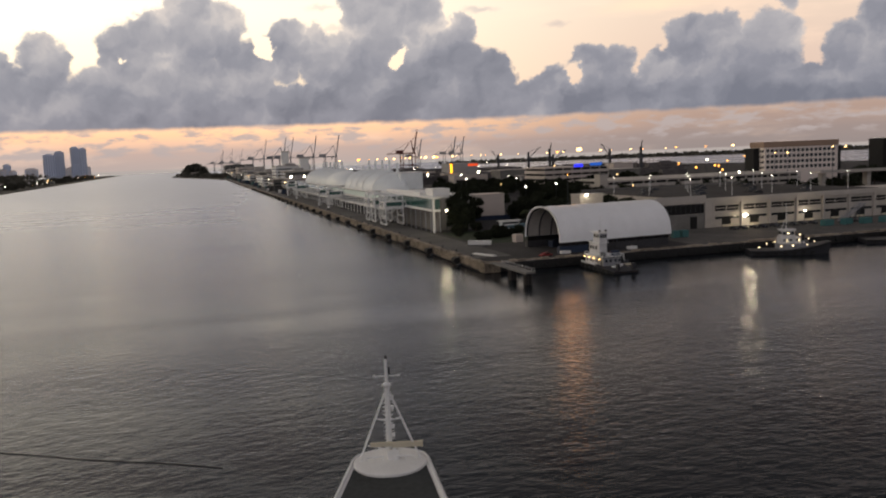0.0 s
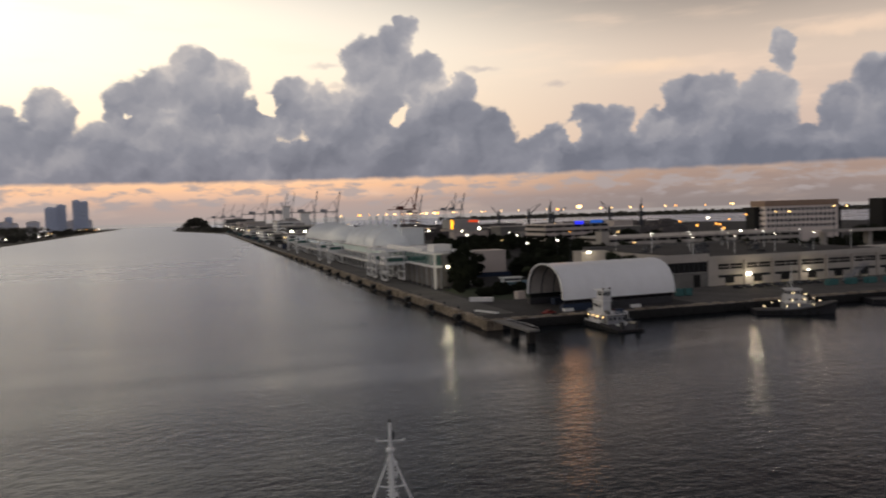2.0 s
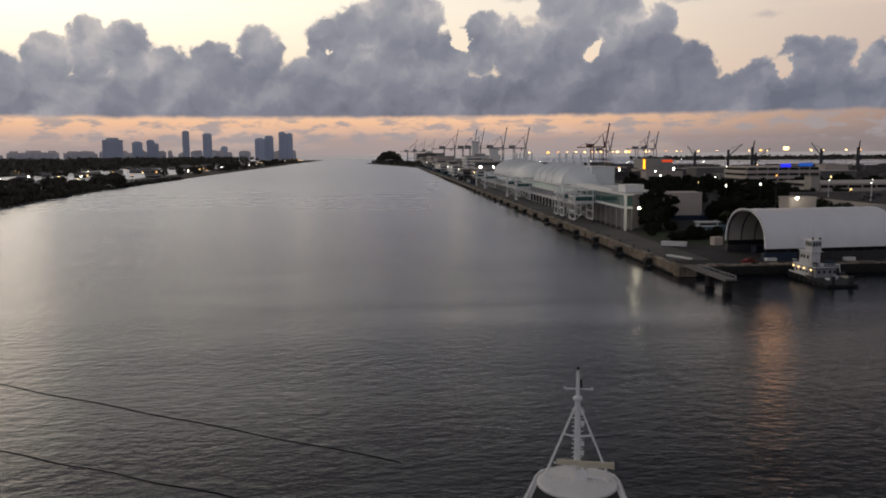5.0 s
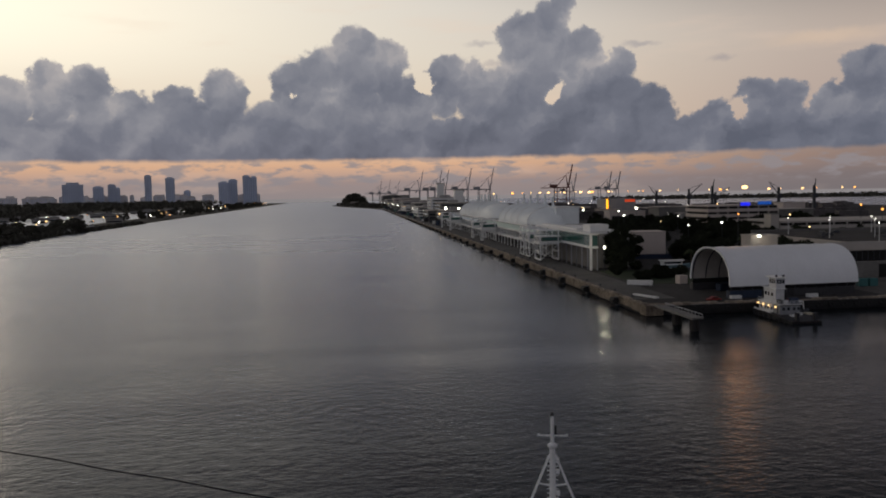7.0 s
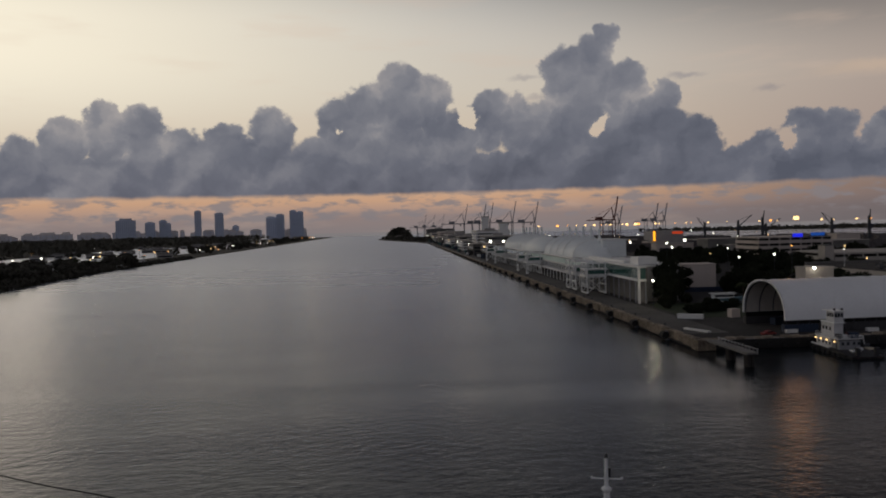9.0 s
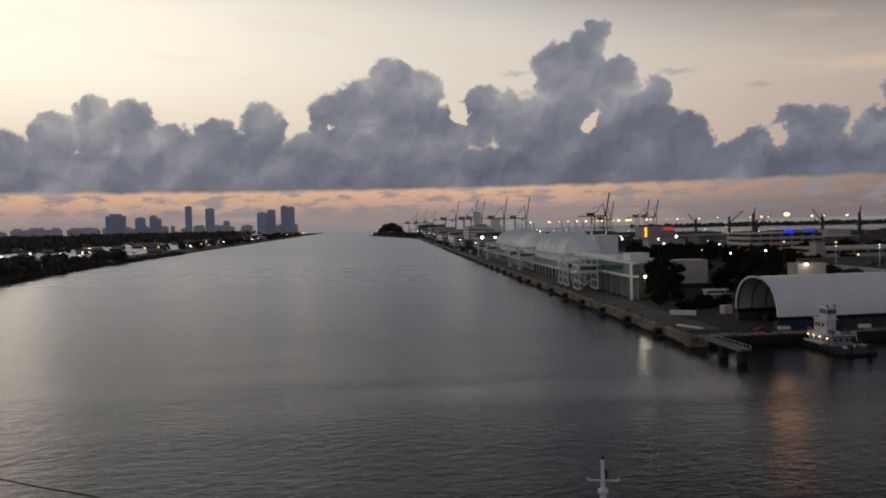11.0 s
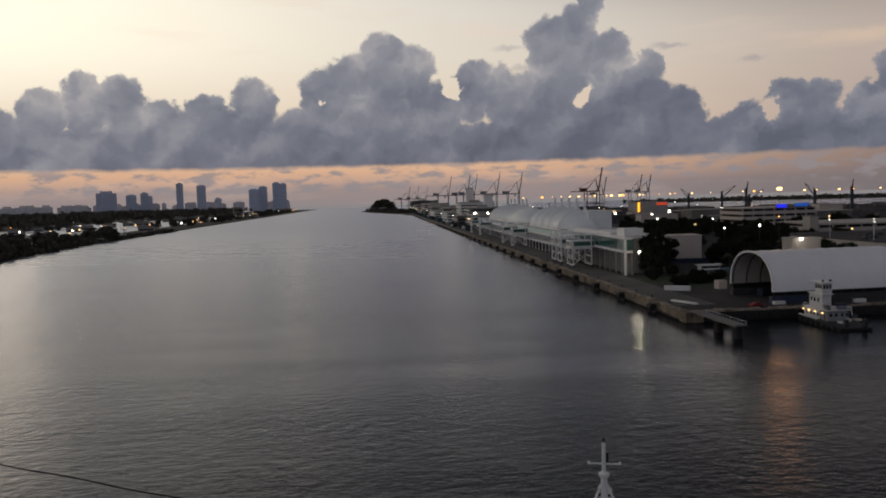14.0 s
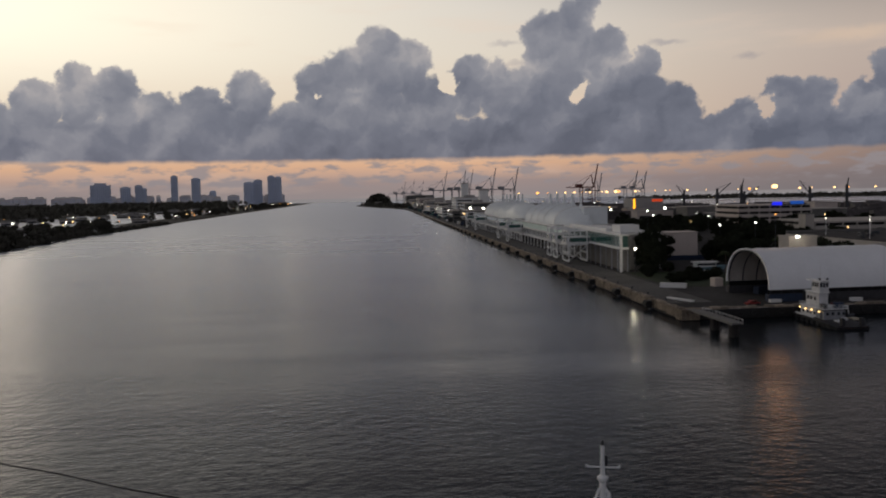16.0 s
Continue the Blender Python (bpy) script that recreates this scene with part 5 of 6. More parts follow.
for i in range(33):
    u = 1 - (1 - i / 32) ** 2
    y = -30 + u * (BOW + 30)
    aft = BOW - y
    half = math.sqrt(7.8 * aft) if aft < 2.0 else min(15.5, 3.95 + (aft - 2.0) * 0.12)
    rim.append((half, y))
    rows.append([(-half, y, FORE), (-half * 0.8, y - 4 * u, 4.0), (-half * 0.6, y - 5 * u, -4), (half * 0.6, y - 5 * u, -4), (half * 0.8, y - 4 * u, 4.0), (half, y, FORE), (-half, y, FORE)])
grid_mesh(hb, rows)
hb.faces.new([hb.verts.new(p) for p in rows[0][:6]])
part("hull", hb, M["white"], SHIP, "white ship's side plating")
deck_bm = nb()
grid_mesh(deck_bm, [[(-max(0.05, w - 0.6), y - 0.5, FORE + 0.03), (max(0.05, w - 0.6), y - 0.5, FORE + 0.03)] for w, y in rim])
part("foredeck", deck_bm, M["deck_paint"], SHIP, "dark grey non-slip deck paint")
part("mast_platform", lathe(nb(), [(3.75, 0.0), (3.75, 0.2), (3.6, 0.28)], 40, (0, 77.2, FORE + 0.035)), M["white"], SHIP)
for sgn in (-1, 1):
    edge = sweep(nb(), [(sgn * max(0.0, w - 0.25), y - 0.1, FORE + 0.12) for w, y in rim], 0.14, 6)
    part("bulwark_cap", edge, M["steel_white"], SHIP)
windbreak = nb()
for sgn in (-1, 1):
    sweep(windbreak, [(sgn * 0.6, 77.4, FORE + 0.75), (sgn * 2.4, 77.2, FORE + 0.72), (sgn * 2.9, 76.4, FORE + 0.7)], 0.1, 6)
    for x in (0.7, 1.6, 2.4):
        rod(windbreak, (sgn * x, 77.3, FORE + 0.3), (sgn * x, 77.3, FORE + 0.74), 0.06)
part("breakwater_rail", windbreak, M["steel_white"], SHIP)
# heights below are counted from the masthead, 11.1 m over the foredeck
mast = thing("bow_mast", "white tubular ship's mast with ladder rungs, raked stays and a yard", "mast", (0, 0, 0))
mast.matrix_basis = pose(-1.46, -5.6, 0, 0, 0, -14.5) @ pose(0, 78.1, FORE + 11.1)


def mast_bar(name, p, q, r0, r1=None, n=8, mat="steel_white", label=""):
    b = nb()
    rod(b, p, q, r0, r1, n)
    return part(name, b, M[mat], mast, label)


mast_bar("pole", (0, 0, -11.1), (0, 0, -3.0), 0.33, 0.27, 12)
mast_bar("topmast", (0, 0, -3.0), (0, 0, -0.35), 0.19, 0.15, 10)
mast_bar("lantern", (0, 0, -0.35), (0, 0, 0), 0.15, 0.08, 8, "hull_black", "black masthead lantern")
mast_bar("lantern", (0.28, 0.05, -2.05), (0.28, 0.05, -1.25), 0.11, 0.11, 8, "hull_black", "black masthead lantern")
mast_bar("yard", (-1.32, 0, -2.15), (1.38, 0, -2.15), 0.07)
for x in (-1.25, 1.3):
    mast_bar("yard_lamp", (x, 0, -2.15), (x, 0, -1.98), 0.09)
part("collar", lathe(nb(), [(0.27, -3.35), (0.44, -3.15), (0.44, -2.95), (0.2, -2.8)], 12), M["steel_white"], mast)
for sgn in (-1, 1):
    mast_bar("stay", (sgn * 3.25, -0.7, -11.1), (sgn * 0.24, 0, -3.9), 0.105)
    mast_bar("strut", (sgn * 1.35, -0.26, -6.5), (0, 0, -6.85), 0.085)
    mast_bar("strut", (sgn * 2.2, -0.46, -9.25), (0, 0, -9.9), 0.075)
    mast_bar("arm", (sgn * 0.2, 0, -3.25), (sgn * 0.42, 0, -2.95), 0.05)
scanner = nb()
for x0, x1, z0, z1, d in ((-1.95, 0.2, -9.35, -8.95, 0.18), (0.2, 3.3, -9.5, -9.0, 0.22), (3.3, 3.42, -9.55, -8.95, 0.26)):
    boxy(scanner, x0, x1, -0.5 - d, -0.5 + d, z0, z1)
part("radar_bar", scanner, M["buff"], mast, "buff radar scanner bar")
mast_bar("scanner_post", (0.5, -0.5, -11.1), (0.5, -0.5, -9.5), 0.3, 0.22, 10)
part("junction_box", bx(-0.2, 0.95, -0.75, 0.35, -11.1, -9.75), M["white"], mast)
for k in range(14):
    mast_bar("rung", (-0.52, -0.12, -4.1 - k * 0.42), (0.52, -0.12, -4.1 - k * 0.42), 0.045, None, 5)
for z in (-4.6, -5.6, -7.6, -8.5):
    part("lamp_box", bx(0.3, 0.62, -0.3, 0.05, z, z + 0.36), M["steel_white"], mast)

# taut ship's wires, stood in for by dark lines laid on the water
for p, q in (((-175, 209), (2, 99)), ((-140, 155), (-16, 89))):
    pts = [Vector((*p, 0.05)).lerp(Vector((*q, 0.05)), k / 60) + Vector((0, 0.25 * math.sin(k * 0.9), 0)) for k in range(61)]
    line = sweep(nb(), pts, 0.055, 5)
    single("floating_line", line, M["rubber"], "thin dark line laid on the water for a taut ship's wire", "rope")

# ---------------------------------------------------------------- container cranes with raised booms
def crane(name, az_deg, dist, top, mat, turn=0.0):
    x, y = polar(az_deg, dist)
    s = top / 105.0
    c = thing("container_crane", "dark ship-to-shore container crane with its boom raised", "crane", (x, y, DECK), turn, group="container cranes")
    w = 13 * s
    for yy in (-w, w):
        for xx in (-16 * s, 14 * s):
            leg = nb()
            rod(leg, (xx, yy, 0), (xx, yy, 48 * s), 1.3 * s, n=4)
            part("leg", leg, M[mat], c)
    for z in (18 * s, 47 * s):
        for p, q in (((-16, -w, z), (14, -w, z)), ((-16, w, z), (14, w, z))):
            fr = nb()
            rod(fr, (p[0] * s, p[1], z), (q[0] * s, q[1], z), 1.0 * s, n=4)
            part("portal_beam", fr, M[mat], c)
        for xx in (-16 * s, 14 * s):
            fr = nb()
            rod(fr, (xx, -w, z), (xx, w, z), 1.0 * s, n=4)
            part("sill_beam", fr, M[mat], c)
    g = nb()
    for yy in (-3 * s, 3 * s):
        rod(g, (-52 * s, yy, 46 * s), (16 * s, yy, 46 * s), 1.3 * s, n=4)
    for k in range(9):
        rod(g, (-52 * s + k * 7.5 * s, -3 * s, 46 * s), (-46 * s + k * 7.5 * s, 3 * s, 46 * s), 0.5 * s, n=4)
    part("girder", g, M[mat], c)
    a = nb()
    for yy in (-4 * s, 4 * s):
        rod(a, (14 * s, yy, 47 * s), (9 * s, 0, 76 * s), 0.9 * s, n=4)
        rod(a, (-16 * s, yy, 47 * s), (9 * s, 0, 76 * s), 0.6 * s, n=4)
    rod(a, (-48 * s, 0, 47 * s), (9 * s, 0, 76 * s), 0.35 * s, n=4)
    part("apex_frame", a, M[mat], c)
    b = nb()
    for yy in (-3 * s, 3 * s):
        rod(b, (15 * s, yy, 47 * s), (25 * s, yy, 102 * s), 1.15 * s, 0.9 * s, n=4)
    for k in range(8):
        z = (50 + k * 6.5) * s
        rod(b, (15.5 * s + k * 1.18 * s, -3 * s, z), (16.5 * s + k * 1.18 * s, 3 * s, z + 5 * s), 0.45 * s, n=4)
    rod(b, (9 * s, 0, 76 * s), (22 * s, 0, 88 * s), 0.4 * s, n=4)
    part("boom", b, M[mat], c)
    part("machine_house", bx(-30 * s, -14 * s, -5 * s, 5 * s, 47 * s, 54 * s), M[mat], c)
    part("cabin", bx(2 * s, 6 * s, -2 * s, 2 * s, 40 * s, 44 * s), M[mat], c)
    return c


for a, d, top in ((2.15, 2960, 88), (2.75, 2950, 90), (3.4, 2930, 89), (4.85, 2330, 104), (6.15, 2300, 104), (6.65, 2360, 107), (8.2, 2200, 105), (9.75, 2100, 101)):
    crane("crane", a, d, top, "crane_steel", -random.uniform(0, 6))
crane("crane", 15.15, 1900, 101, "crane_red")
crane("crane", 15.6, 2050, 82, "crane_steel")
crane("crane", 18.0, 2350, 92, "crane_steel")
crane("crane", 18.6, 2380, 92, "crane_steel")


def harbour_crane(az_deg, dist, h, lean):
    x, y = polar(az_deg, dist)
    c = thing("mobile_crane", "dark blue mobile harbour crane with a raised jib", "crane", (x, y, DECK), 0, group="mobile cranes")
    b = nb()
    rod(b, (0, 0, 0), (0, 0, h), 2.6, 2.0, 8)
    part("tower", b, M["dark_steel"], c)
    part("cab", bx(-4, 4, -3, 3, h * 0.55, h * 0.7), M["dark_steel"], c)
    j = nb()
    rod(j, (0, 0, h * 0.7), (lean, 0, h * 1.25), 1.0, 0.6, 4)
    rod(j, (0, 0, h), (lean, 0, h * 1.25), 0.3, n=4)
    part("jib", j, M["dark_steel"], c)


for a, d, h, l in ((21.5, 1500, 34, -14), (23.6, 1450, 36, 24), (25.1, 1300, 40, 3), (29.2, 1350, 36, -16), (31.3, 1250, 38, 2), (25.3, 1500, 30, 26)):
    harbour_crane(a, d, h, l)


# ---------------------------------------------------------------- high-rises across the water
def high_rise(az_a, az_b, el_top, dist, label, crown=0.0, mat="tower"):
    xa, ya = polar(az_a, dist)
    xb, yb = polar(az_b, dist)
    w = math.hypot(xb - xa, yb - ya)
    h = 40 + dist * math.tan(radians(el_top)) - 1.4
    t = thing("high_rise", label, "tower block", (xa, ya, 1.4), math.degrees(math.atan2(yb - ya, xb - xa)), group="tower blocks on the far shore")
    part("wall", bx(0, w, 0, w * 0.7, 0, h), M[mat], t)
    n = max(3, int(w / 9))
    for k in range(n):
        part("balcony_strip", bx(w * (k + 0.2) / n, w * (k + 0.72) / n, -0.9, -0.03, 8, h - 4), M["tower" if mat == "tower_pale" else "tower_glass"], t)
    for k in range(6):
        part("slab_line", bx(-0.4, w + 0.4, -1.4, -0.92, h * (k + 1) / 7, h * (k + 1) / 7 + 1.2), M[mat], t)
    part("plant_room", bx(w * 0.2, w * 0.8, 2, w * 0.5, h, h + 5 + crown), M[mat], t)


high_rise(-18.2, -16.95, 0.98, 4350, "broad grey apartment tower with a stepped crown", 5)
high_rise(-16.4, -15.75, 0.80, 4400, "grey apartment tower on the far shore")
high_rise(-15.5, -15.0, 0.92, 4350, "grey apartment tower on the far shore")
high_rise(-15.05, -14.75, 0.70, 4300, "lower wing of a grey apartment tower")
high_rise(-13.25, -12.8, 1.50, 4400, "slender grey apartment tower on the far shore")
high_rise(-11.95, -11.35, 1.33, 4400, "slender dark grey apartment tower")
high_rise(-10.8, -10.35, 0.45, 4450, "small grey apartment tower on the far shore")
high_rise(-8.55, -7.85, 1.00, 4400, "grey apartment tower on the far shore")
high_rise(-7.88, -7.3, 1.16, 4420, "taller grey apartment tower beside its twin")
high_rise(-6.95, -6.45, 1.42, 4380, "tall blue-grey apartment tower")
high_rise(-6.45, -6.0, 1.33, 4360, "tall blue-grey apartment tower adjoining another")
random.seed(5)
for k in range(46):
    a = -34 + k * 0.62 + random.uniform(-0.2, 0.2)
    if a > -5.5:
        break
    if -24.6 < a < -20.2:
        continue
    high_rise(a, a + random.uniform(0.25, 0.8), random.uniform(0.03, 0.22), 4450 + random.uniform(-60, 60), "low pale apartment house far off", 0.0, "tower_pale")
for a, b_, e in ((-25.4, -24.2, 0.30), (-23.7, -22.9, 0.30), (-22.9, -21.5, 0.36), (-21.5, -20.75, 0.34), (-20.5, -19.4, 0.26), (-19.3, -18.5, 0.16)):
    high_rise(a, b_, e * 0.55, 4440, "long pale apartment slab on the far shore", 4.0, "tower_pale")

# building on the tip of the port island
tagged(finish("ground_tip", prism(nb(), [(-47, 2990), (-12, 2750), (60, 2350), (93.4, 2150), (93.4, 3050), (-30, 3050)], -5, 2.6), M["earth"]), "low end of the port island", "ground", kind="structure")
for x, y, w, d, h in ((-24, 2905, 34, 18, 9), (18, 2850, 26, 16, 12), (52, 2700, 22, 30, 8)):
    tip = thing("pilot_house", "low pale station building among trees on the island's tip", "building", (x, y, 2.6), 0)
    part("wall", bx(0, w, 0, d, 0, h), M["plaster"], tip)
    part("roof", bx(-0.8, w + 0.8, -0.8, d + 0.8, h, h + 0.9), M["concrete_pale"], tip)
    z = 1.4
    while z < h - 2:
        part("window_band", bx(1.5, w - 1.5, -0.12, -0.02, z, z + 1.8), M["glass_dark"], tip)
        z += 3.6

# ---------------------------------------------------------------- container yard
random.seed(8)
yard = nb()
for k in range(420):
    a, d = random.uniform(9, 33), random.uniform(1050, 1750)
    x, y = polar(a, d)
    if x < 235 or (340 < x < 420 and 1030 < y < 1110):
        continue
    hgt = 2.6 * random.randint(1, 5 if a < 17 else 3)
    boxy(yard, x, x + 12.2 * random.randint(1, 4), y, y + 7.4, DECK, DECK + hgt)
tagged(finish("container_stack", yard, M["yard_box"]), "stacked shipping containers filling the port yard", "containers", kind="stuff")
for k in range(20):
    a, d = random.uniform(12.5, 33), random.uniform(950, 1350)
    x, y = polar(a, d)
    w, dd, hh = random.uniform(25, 70), random.uniform(20, 50), random.uniform(7, 15)
    if 310 < x + w and x < 470 and 690 < y < 800:
        continue
    s = thing("yard_shed", "low pale port shed", "building", (x, y, DECK), random.uniform(-8, 8), group="port sheds")
    part("wall", bx(0, w, 0, dd, 0, hh), M[random.choice(("plaster_grey", "concrete", "plaster"))], s)
    part("roof", bx(-0.6, w + 0.6, -0.6, dd + 0.6, hh, hh + 0.7), M["concrete_pale"], s)
    part("opening", bx(3, w - 3, -0.1, -0.01, 0.5, 4.5), M["void"], s)


# ---------------------------------------------------------------- lamps
def street_lamp(x, y, h, mat, size, label, base=DECK, heads=1):
    l = thing("street_lamp", label, "lamp", (x, y, base), random.uniform(0, 360), group="lamps")
    p = nb()
    rod(p, (0, 0, 0), (0, 0, h), 0.16, 0.1, 6)
    part("pole", p, M["steel_white" if base > 10 else "dark_steel"], l)
    for k in range(heads):
        ang = 2 * math.pi * k / heads
        px, py = (math.cos(ang) * size * 0.8, math.sin(ang) * size * 0.8) if heads > 1 else (0.0, 0.0)
        part("lamp_head", lathe(nb(), [(size * 0.35, -size), (size * 0.85, -size * 0.6), (size, 0), (size * 0.85, size * 0.6), (size * 0.35, size)], 8, (px, py, h)), M[mat], l)
    if heads > 1:
        ring = nb()
        rod(ring, (-size * 1.3, 0, h), (size * 1.3, 0, h), 0.15, n=5)
        rod(ring, (0, -size * 1.3, h), (0, size * 1.3, h), 0.15, n=5)
        part("crown_ring", ring, M["dark_steel"], l)
    return l


random.seed(21)
# high masts of the yard
for a in (10.4, 11.7, 12.4, 13.0, 13.6, 14.2, 14.7, 15.0, 15.3, 16.1, 16.4, 17.0, 17.2, 18.3, 18.55, 19.6, 20.3, 20.6, 21.7, 22.9, 23.6, 24.9, 25.6, 26.0, 28.6, 29.3, 30.6, 31.4, 32.9, 33.6, 35.5, 37.2, 38.9):
    d = random.uniform(1250, 1500)
    x, y = polar(a, d)
    street_lamp(x, y, 34.5, "lamp_warm" if random.random() < 0.75 else "lamp_orange", random.choice((0.55, 0.7, 0.8, 1.0, 1.35)), "high-mast yard lamp, lit warm yellow", heads=3)
x, y = polar(27.12, 1340)
street_lamp(x, y, 37.5, "lamp_warm", 2.6, "very bright high-mast yard lamp", heads=4)
for k in range(60):
    a, d = random.uniform(8.5, 26), random.uniform(850, 2100)
    x, y = polar(a, d)
    if x < 160:
        continue
    street_lamp(x, y, random.uniform(9, 17), random.choice(("lamp_white", "lamp_white", "lamp_warm")), random.uniform(0.35, 0.75), "small lit yard lamp")
# lamps nearer by
for az_d, el_d, d, mat, size in ((20.18, -1.28, 800, "lamp_white", 1.8), (19.0, -1.45, 640, "lamp_white", 1.0), (19.35, -1.75, 600, "lamp_white", 0.9), (16.6, -1.35, 700, "lamp_white", 1.2),
                                 (23.6, -2.45, 560, "lamp_white", 0.8), (25.75, -2.3, 520, "lamp_white", 0.9), (22.9, -1.85, 640, "lamp_white", 0.7), (31.1, -2.6, 470, "lamp_warm", 0.6),
                                 (29.9, -1.8, 620, "lamp_warm", 0.8), (34.0, -1.2, 650, "lamp_orange", 1.1), (35.2, -1.5, 560, "lamp_orange", 1.0), (36.4, -1.4, 580, "lamp_orange", 1.0),
                                 (36.9, -1.7, 560, "lamp_orange", 1.0), (35.8, -1.0, 700, "lamp_white", 1.2), (38.0, -1.9, 520, "lamp_white", 0.9), (21.8, -2.2, 640, "lamp_warm", 0.5)):
    x, y = polar(az_d, d)
    street_lamp(x, y, 37 + d * math.tan(radians(el_d)), mat, size * 0.62, "lit street lamp in the port")
for az_d, el_d in ((40.15, -0.69), (40.92, -0.71), (36.66, -1.45), (37.21, -1.12), (38.3, -0.85), (43.58, -0.44), (44.32, -0.46), (48.1, -0.3)):
    x, y = polar(az_d, 560)
    street_lamp(x, y, 37 + 560 * math.tan(radians(el_d)), "lamp_warm" if el_d > -0.8 else "lamp_orange", random.uniform(0.35, 0.55), "tall sodium street lamp beside the elevated road")
# lamp on the block house, quay lamp, warehouse floodlights
for nm, at, size, watts in (("wall_lamp", (165.2, 309.6, 20.4), 0.66, 1.0e3), ("wall_lamp", (240.4, 301.0, 7.6), 0.9, 2.2e3), ("wall_lamp", (273.2, 301.0, 7.8), 0.5, 9e2), ("wall_lamp", (335, 299.3, 15.0), 0.6, 9e2)):
    w = thing(nm, "bright white floodlight on a wall", "lamp", at, group="floodlights")
    part("lens", lathe(nb(), [(size * 0.4, -size * 0.7), (size, -size * 0.3), (size, size * 0.3), (size * 0.4, size * 0.7)], 10), M["lamp_white"], w)
    part("arm", bx(-0.1, 0.1, 0, 1.2, -0.1, 0.1), M["dark_steel"], w)
    glow_lamp("floodlight", (at[0], at[1] - 5.0, at[2]), watts * 0.4, (1.0, 0.86, 0.62), 0.7)
    if at[1] < 310 and at[0] < 260:
        # extra beam added to this lamp to draw its reflection on the water
        beam = bpy.data.lights.new("floodlight_beam", "SPOT")
        beam.energy, beam.color, beam.shadow_soft_size, beam.spot_size, beam.spot_blend = watts * 0.45, (1.0, 0.80, 0.50), 1.0, radians(34), 0.5
        new("floodlight_beam", beam).matrix_world = look((at[0], at[1] - 2.5, at[2] + 1), (at[0] * 0.72, 185, 0))
quay_lamp = street_lamp(114.6, 352, 11.3, "lamp_white", 0.55, "lit lamp post on the quay corner")
glow_lamp("quay_light", (113.4, 350.8, 14.0), 7.5e2, (1.0, 0.86, 0.55), 0.5)
glow_lamp("tug_light", (130.6, 238.0, 3.9), 10, (1.0, 0.66, 0.3), 0.4)
# added post and beam, not seen themselves, for the orange reflection on the water
street_lamp(159.5, 316, 26.2, "lamp_orange", 0.3, "slim sodium lamp post added behind the shed")
sodium_data = bpy.data.lights.new("sodium_light", "SPOT")
sodium_data.energy, sodium_data.color, sodium_data.shadow_soft_size = 4.6e3, (1.0, 0.40, 0.10), 5.6
sodium_data.spot_size, sodium_data.spot_blend = radians(26), 0.6
new("sodium_light", sodium_data).matrix_world = look((159.5, 315.0, 29.2), (82, 152, 2))
# roof deck posts, half of them lit
for k in range(15):
    x, y = 226 + (k % 5) * 23, 322 + (k // 5) * 36
    street_lamp(x, y, 8.5, "lamp_white", 0.19, "lamp post on the parking roof", DECK + 12.45)
# lamps by the terminals
for k in range(9):
    street_lamp(108, 940 + k * 190, 13, "lamp_white" if k % 3 else "lamp_warm", random.uniform(0.45, 0.75), "lit lamp on the quay apron")
for a, e in ((7.0, -1.08), (7.9, -1.11)):
    x, y = polar(a, 1000)
    street_lamp(x, y, 37 + 1000 * math.tan(radians(e)), "lamp_white", 1.6, "bright floodlight mast by the terminals")
# lamps on the left shore
for a, e, lit in ((-22.6, -1.25, "lamp_white"), (-19.6, -1.3, "lamp_white"), (-19.2, -1.25, "lamp_warm"), (-18.2, -1.3, "lamp_white"), (-24.2, -1.35, "lamp_white"), (-20.9, -1.3, "lamp_warm")):
    x, y = polar(a, 1110)
    street_lamp(x, y, 37.2 + 1110 * math.tan(radians(e)), lit, 0.9, "bright lamp post in the marina", 1.6)
for k in range(46):
    y = 700 + 3500 * (k / 46) ** 1.5
    street_lamp(-338 - random.uniform(0, 60), y + random.uniform(-30, 30), random.uniform(6, 11), random.choice(("lamp_warm", "lamp_white", "lamp_orange")),
                random.uniform(0.4, 0.7) * (1 + y / 2500), "lit lamp along the wooded shore", 1.6)


# ---------------------------------------------------------------- trees
def leafy(bm, centre, radius, count, leaf, rng):
    """Leaves scattered on and in a lumpy ball."""
    for _ in range(count):
        d = Vector((rng.gauss(0, 1), rng.gauss(0, 1), rng.gauss(0, 1))).normalized()
        p = Vector(centre) + Vector((d.x, d.y, d.z * 0.8)) * radius * rng.uniform(0.55, 1.08)
        n = (d + Vector((rng.uniform(-1, 1), rng.uniform(-1, 1), rng.uniform(-0.4, 1)))).normalized()
        u = n.orthogonal().normalized()
        w = n.cross(u)
        s = leaf * rng.uniform(0.6, 1.4)
        v = [bm.verts.new(p + u * s * a + w * s * b) for a, b in ((-1, -0.5), (0.2, -0.9), (1, 0.3), (-0.3, 0.9))]
        bm.faces.new(v)


